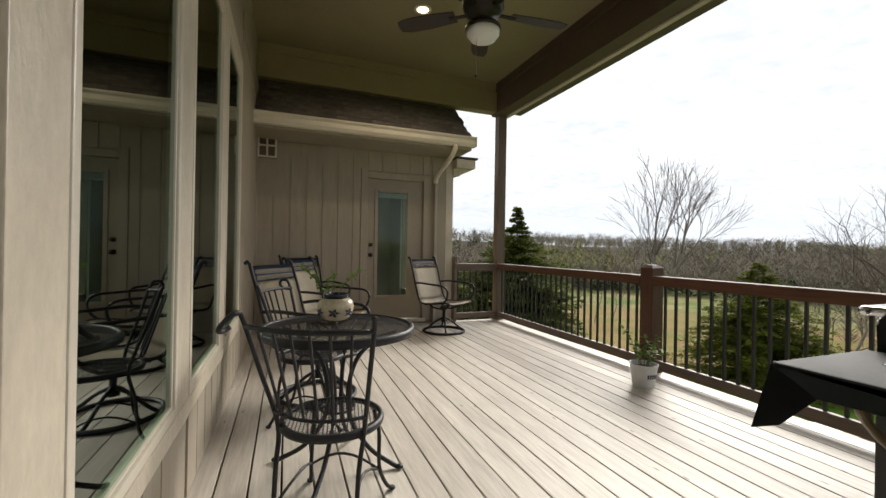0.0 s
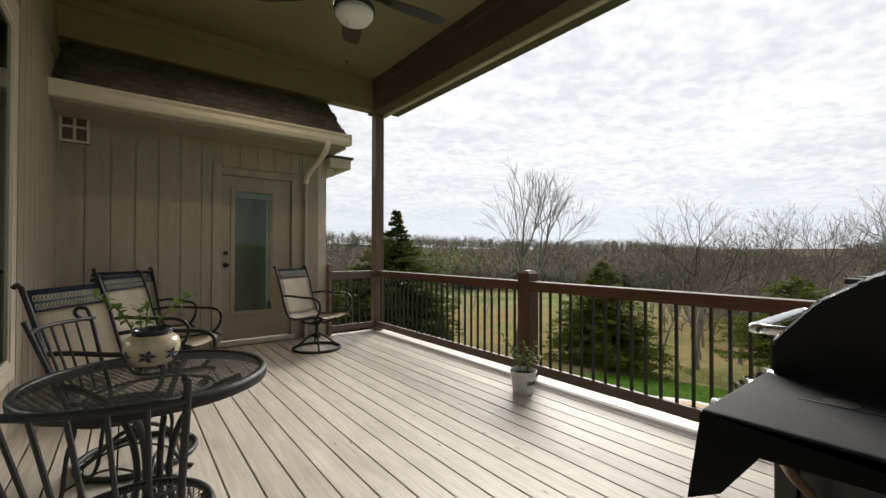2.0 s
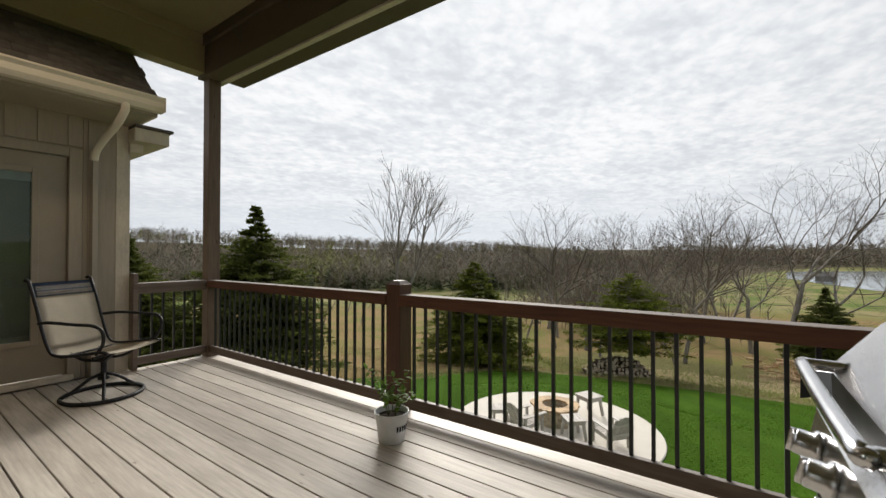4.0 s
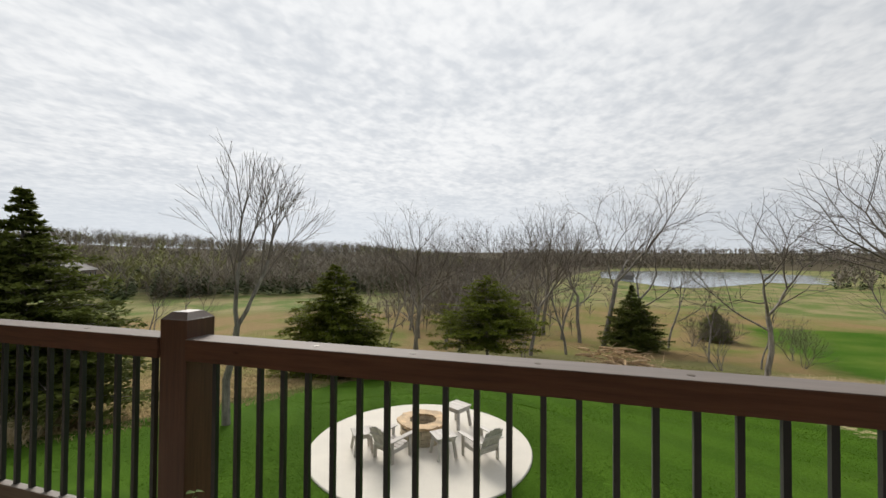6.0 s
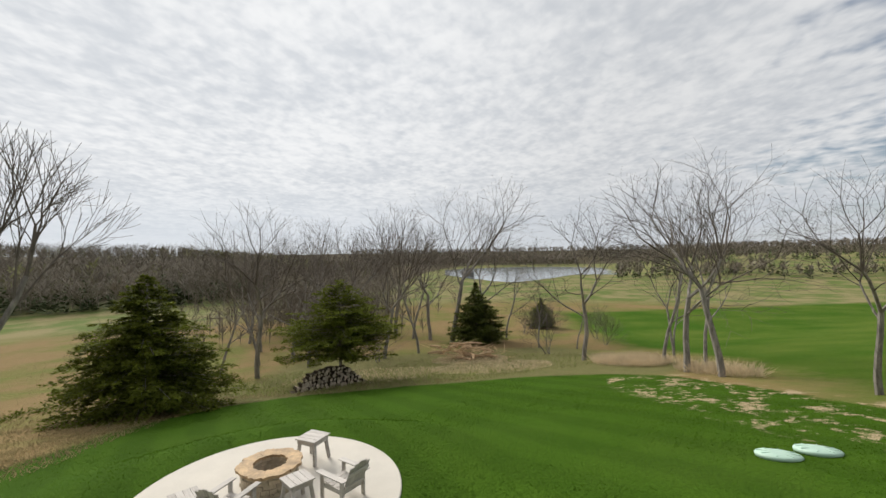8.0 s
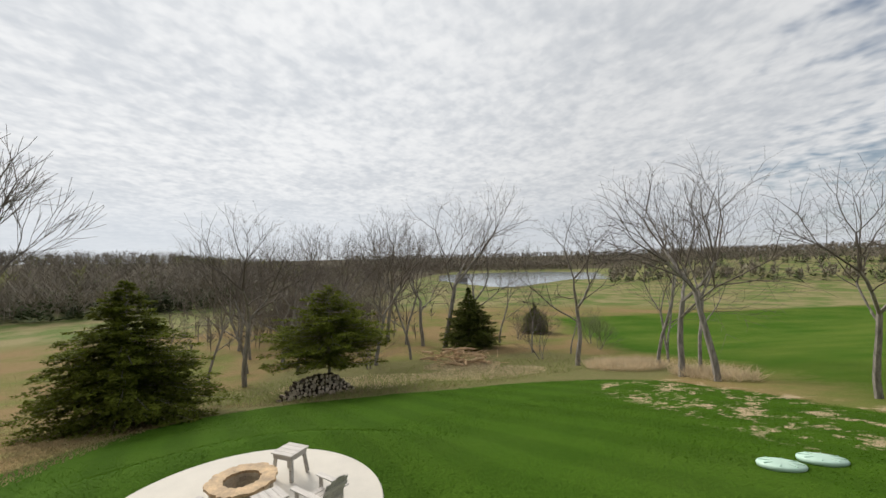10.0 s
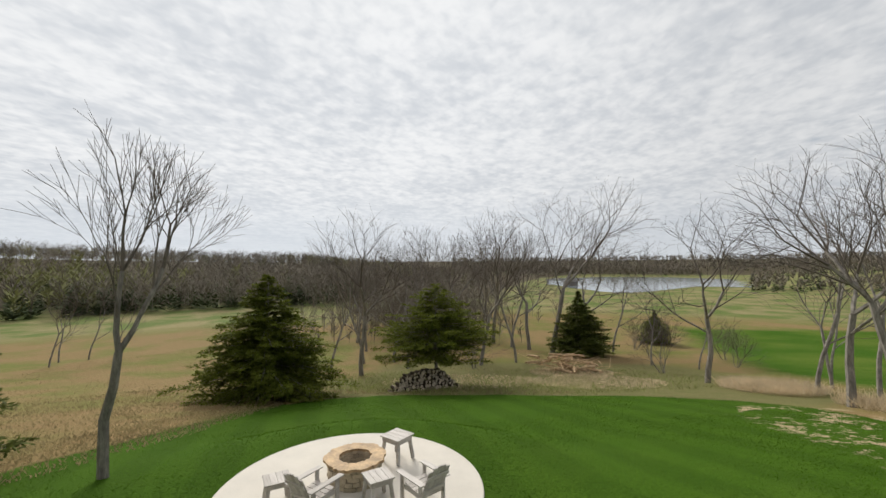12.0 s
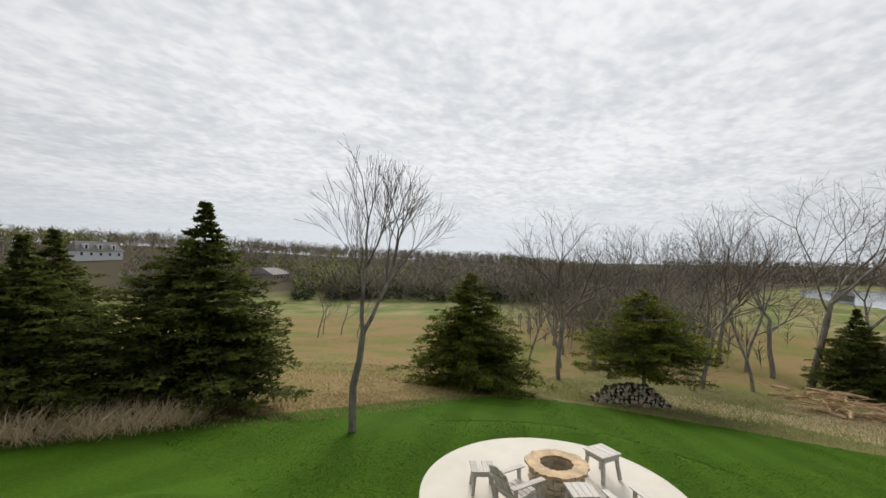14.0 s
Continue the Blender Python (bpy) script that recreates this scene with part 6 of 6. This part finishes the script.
def patio():
    bm = bmesh.new()
    n = 72
    R = 2.60
    lathe(bm, ((R, -0.12), (R, 0.025), (R - 0.02, 0.04), (0.001, 0.04)), n)
    bmesh.ops.transform(bm, matrix=Matrix.Translation(PATIO), verts=bm.verts)
    solid("patio_slab", bm, M["concrete"], "round pale concrete patio slab in the lawn", "patio")


patio()
FLOOR = PZ + 0.04


def fire_pit():
    t = thing("fire_pit", 12.12, 4.79, FLOOR, 0, "round stacked tan stone fire pit with orange flagstone cap", "fire pit")
    rng = random.Random(17)
    z = 0.0
    for course in range(5):
        h = rng.uniform(0.07, 0.09)
        a = rng.uniform(0, 1)
        end = a + 6.2832
        while a < end - 0.05:
            w = min(rng.uniform(0.20, 0.50), end - a)
            if end - a - w < 0.1:
                w = end - a
            r0, r1 = 0.33, 0.55 + rng.uniform(-0.015, 0.02)
            bm = bmesh.new()
            k = 4
            rows = []
            for zz in (z + 0.004, z + h - 0.004):
                rows.append([bm.verts.new((r * math.cos(a + 0.012 + (w - 0.024) * i / k), r * math.sin(a + 0.012 + (w - 0.024) * i / k), zz)) for r in (r1, r0) for i in range(k + 1)])
            lo, hi = rows
            m = k + 1
            for i in range(k):
                bm.faces.new((lo[i], lo[i + 1], hi[i + 1], hi[i]))
                bm.faces.new((lo[m + i + 1], lo[m + i], hi[m + i], hi[m + i + 1]))
                bm.faces.new((hi[i], hi[i + 1], hi[m + i + 1], hi[m + i]))
            bm.faces.new((lo[0], hi[0], hi[m], lo[m]))
            bm.faces.new((lo[k], lo[m + k], hi[m + k], hi[k]))
            part("stone", bm, M["stone"], t)
            a += w
        z += h
    a = 0.2
    end = a + 6.2832
    while a < end - 0.05:
        w = min(rng.uniform(0.5, 0.95), end - a)
        if end - a - w < 0.25:
            w = end - a
        bm = bmesh.new()
        k = 6
        ro = [0.615 + rng.uniform(-0.035, 0.035) for _ in range(k + 1)]
        ri = [0.33 + rng.uniform(-0.025, 0.02) for _ in range(k + 1)]
        rows = [[bm.verts.new((r[i] * math.cos(a + 0.003 + (w - 0.006) * i / k), r[i] * math.sin(a + 0.003 + (w - 0.006) * i / k), zz)) for r in (ro, ri) for i in range(k + 1)] for zz in (z, z + 0.05)]
        lo, hi = rows
        m = k + 1
        for i in range(k):
            bm.faces.new((lo[i], lo[i + 1], hi[i + 1], hi[i]))
            bm.faces.new((lo[m + i + 1], lo[m + i], hi[m + i], hi[m + i + 1]))
            bm.faces.new((hi[i], hi[i + 1], hi[m + i + 1], hi[m + i]))
            bm.faces.new((lo[i + 1], lo[i], lo[m + i], lo[m + i + 1]))
        bm.faces.new((lo[0], hi[0], hi[m], lo[m]))
        bm.faces.new((lo[k], lo[m + k], hi[m + k], hi[k]))
        part("cap_stone", bm, M["capstone"], t, "flat orange flagstone")
        a += w
    bm = bmesh.new()
    lathe(bm, ((0.325, 0.12), (0.2, 0.14), (0.001, 0.16)), 24)
    part("ash_bed", bm, M["ash"], t, "dark ash and embers", True)


fire_pit()


def plank_chair(x, y, turn, first=None):
    """Low slatted lounge chair, faces +x before turning."""
    if first:
        return copy_thing(first, pose(x, y, FLOOR, 0, 0, turn))
    t = thing("adirondack_chair", x, y, FLOOR, turn, "weathered whitewashed wooden lounge chair with slatted back", "chair", "chairs round the fire pit")
    t.scale = (0.9, 0.9, 0.9)
    g = M["graywood"]
    tilt = pose(-0.30, 0, 0.26, 0, -24)
    for k in range(5):
        bm = bmesh.new()
        top = (0.62, 0.68, 0.70, 0.68, 0.62)[k]
        box(bm, -0.011, 0.011, -0.265 + 0.107 * k, -0.265 + 0.107 * k + 0.10, -0.05, top, 0.004, tilt)
        part("back_slat", bm, g, t)
    for z in (0.10, 0.42):
        bm = bmesh.new()
        box(bm, -0.036, -0.012, -0.27, 0.27, z, z + 0.08, 0.003, tilt)
        part("back_rail", bm, g, t)
    for k in range(5):
        bm = bmesh.new()
        box(bm, -0.28 + 0.118 * k, -0.28 + 0.118 * k + 0.105, -0.27, 0.27, 0.30, 0.322, 0.004, pose(0, 0, 0, 0, -8))
        part("seat_slat", bm, g, t)
    for s in (1, -1):
        part("front_leg", boxes((0.26, 0.35, s * 0.295 - 0.018, s * 0.295 + 0.018, 0.0, 0.54), bevel=0.003), g, t)
        part("back_leg", boxes((-0.36, -0.27, s * 0.295 - 0.018, s * 0.295 + 0.018, 0.0, 0.54), bevel=0.003), g, t)
        part("side_board", boxes((-0.36, 0.35, s * 0.272 - 0.012, s * 0.272 + 0.004, 0.22, 0.32), bevel=0.003), g, t)
        part("armrest", boxes((-0.44, 0.42, s * 0.315 - 0.07, s * 0.315 + 0.07, 0.541, 0.566), bevel=0.006), g, t)
    return t


def plank_table(x, y, turn, first=None, size=1.0):
    if first:
        return copy_thing(first, pose(x, y, FLOOR, 0, 0, turn) @ Matrix.Diagonal((size, size, size, 1)))
    t = thing("side_table", x, y, FLOOR, turn, "small whitewashed wooden side table with splayed legs", "side table", "tables round the fire pit")
    g = M["graywood"]
    for k in range(4):
        part("top_board", boxes((-0.23, 0.23, -0.23 + 0.116 * k, -0.23 + 0.116 * k + 0.112, 0.44, 0.465), bevel=0.004), g, t)
    for s in (1, -1):
        part("apron", boxes((-0.20, 0.20, s * 0.19 - 0.011, s * 0.19 + 0.011, 0.36, 0.439)), g, t)
        part("apron", boxes((s * 0.20 - 0.011, s * 0.20 + 0.011, -0.178, 0.178, 0.36, 0.439)), g, t)
        for q in (1, -1):
            bm = bmesh.new()
            box(bm, -0.022, 0.022, -0.03, 0.03, -0.43, 0.0, 0.003, pose(s * 0.165, q * 0.15, 0.435, 7 * q, -7 * s))
            part("leg", bm, g, t)
    return t


chair_p = plank_chair(11.03, 5.12, -22)
plank_chair(11.55, 3.25, 50, chair_p)
table_p = plank_table(11.03, 5.88, 38)
plank_table(13.04, 4.15, 62, table_p, 1.18)
plank_table(11.37, 4.05, 40, table_p, 1.05)


# ---- yard clutter ----
def woodpile():
    t = thing("woodpile", 29.1, 6.9, height(29.1, 6.9), -52, "low stacked pile of split firewood under the fir", "woodpile")
    rng = random.Random(8)
    for row in range(6):
        n = 20 - row * 2
        for k in range(n):
            r = rng.uniform(0.09, 0.15)
            bm = bmesh.new()
            x = (k - n / 2) * 0.25 + rng.uniform(-0.04, 0.04)
            z = 0.10 + row * 0.205 + rng.uniform(-0.02, 0.02) - 0.35 * (abs(k - n / 2) / n) ** 2
            tilt = rng.uniform(-14, 14)
            sides = rng.choice((3, 5, 6))
            tube(bm, [(0, -0.22, 0), (0, 0.22, 0)], r, sides)
            bmesh.ops.transform(bm, matrix=pose(x, rng.uniform(-0.12, 0.12), z, rng.uniform(-6, 6), rng.uniform(0, 90), tilt), verts=bm.verts)
            ob = part("log", bm, M["log"], t)
            ob.data.materials.append(M["logend"])
            for p in ob.data.polygons:                        # pale cut ends and split faces
                if len(p.vertices) != 4 or rng.random() < 0.12:
                    p.material_index = 1


woodpile()


def brush_pile():
    t = thing("brush_pile", 41.8, -3.5, height(41.8, -3.5), 0, "heap of cut tan branches and split trunks", "brush pile")
    rng = random.Random(14)
    for k in range(150):
        bm = bmesh.new()
        a = rng.uniform(0, 6.2832)
        L = rng.uniform(0.7, 2.6)
        p = Vector((rng.gauss(0, 0.9), rng.gauss(0, 1.3), rng.uniform(0.0, 1.25)))
        q = p + Vector((math.cos(a), math.sin(a), rng.uniform(-0.12, 0.25))) * L
        tube(bm, [p, p.lerp(q, 0.5) + Vector((0, 0, 0.05)), q], rng.uniform(0.015, 0.05) if k > 16 else rng.uniform(0.11, 0.20), 6, taper=0.01 if k > 16 else 0.09)
        part("branch", bm, M["brush"], t)


brush_pile()

for x, y in ((10.86, -5.15), (10.88, -6.0)):
    t = thing("septic_lid", x, y, height(x, y) - 0.02, 0, "round pale green plastic lid set in the lawn", "septic lid", "pale green lids in the lawn")
    t.rotation_euler = (radians(2.4), radians(10.7), 0)
    bm = bmesh.new()
    lathe(bm, ((0.37, 0.0), (0.38, 0.06), (0.36, 0.085), (0.16, 0.10), (0.001, 0.105)), 32)
    part("cover", bm, M["lid"], t, "", True)
    for k in range(8):
        bm = bmesh.new()
        box(bm, 0.16, 0.34, -0.008, 0.008, 0.085, 0.104, 0.0, pose(0, 0, 0, 0, 0, 45 * k))
        part("rib", bm, M["lid"], t)


def far_house(name, x, y, turn, w, d, wall_h, roof_h, wall_m, roof_m, label, dormers=0):
    t = thing(name, x, y, height(x, y), turn, label, "house")
    part("wall", boxes((-w / 2, w / 2, -d / 2, d / 2, -2, wall_h)), wall_m, t)
    bm = bmesh.new()
    o = 0.5
    a = [bm.verts.new(p) for p in ((-w / 2 - o, -d / 2 - o, wall_h), (w / 2 + o, -d / 2 - o, wall_h), (w / 2 + o, d / 2 + o, wall_h), (-w / 2 - o, d / 2 + o, wall_h), (-w / 2 + 1, 0, wall_h + roof_h), (w / 2 - 1, 0, wall_h + roof_h))]
    for f in ((0, 1, 5, 4), (2, 3, 4, 5), (0, 4, 3), (1, 2, 5), (3, 2, 1, 0)):
        bm.faces.new([a[i] for i in f])
    part("roof", bm, roof_m, t)
    n = int(w / 3)
    for k in range(n):
        x0 = -w / 2 + w * (k + 0.5) / n
        for y0 in (-d / 2 - 0.03,):
            win = part("window", boxes((x0 - 0.55, x0 + 0.55, y0 - 0.02, y0 + 0.02, wall_h - 2.0, wall_h - 0.6)), M["housewhite"], t)
            part("window_pane", boxes((x0 - 0.42, x0 + 0.42, y0 - 0.05, y0 - 0.021, wall_h - 1.9, wall_h - 0.7)), M["pane"], win)
    for k in range(dormers):
        x0 = -w / 2 + w * (k + 0.7) / (dormers + 0.4)
        dm = part("dormer", boxes((x0 - 0.8, x0 + 0.8, -d / 2 + 0.6, 0, wall_h + 0.3, wall_h + roof_h * 0.72)), wall_m, t)
        part("window_pane", boxes((x0 - 0.4, x0 + 0.4, -d / 2 + 0.56, -d / 2 + 0.59, wall_h + 0.6, wall_h + roof_h * 0.6)), M["pane"], dm)
    part("chimney", boxes((w * 0.2, w * 0.2 + 1, 0.5, 1.5, wall_h, wall_h + roof_h + 1.0)), wall_m, t)


far_house("white_farmhouse", 58, 228, 12, 17, 9, 3.4, 4.2, M["housewhite"], M["roofgray"], "white two-storey farmhouse with grey roof and dormers", 3)
far_house("brown_ranch_house", 98, 158, 35, 17, 9, 2.8, 2.6, M["housetan"], M["roofgray"], "low brown ranch house among the far trees")
far_house("lake_pavilion", 246, -33, 80, 7, 5, 2.4, 2.2, M["roofgray"], M["roofgray"], "small dark pavilion by the lake")
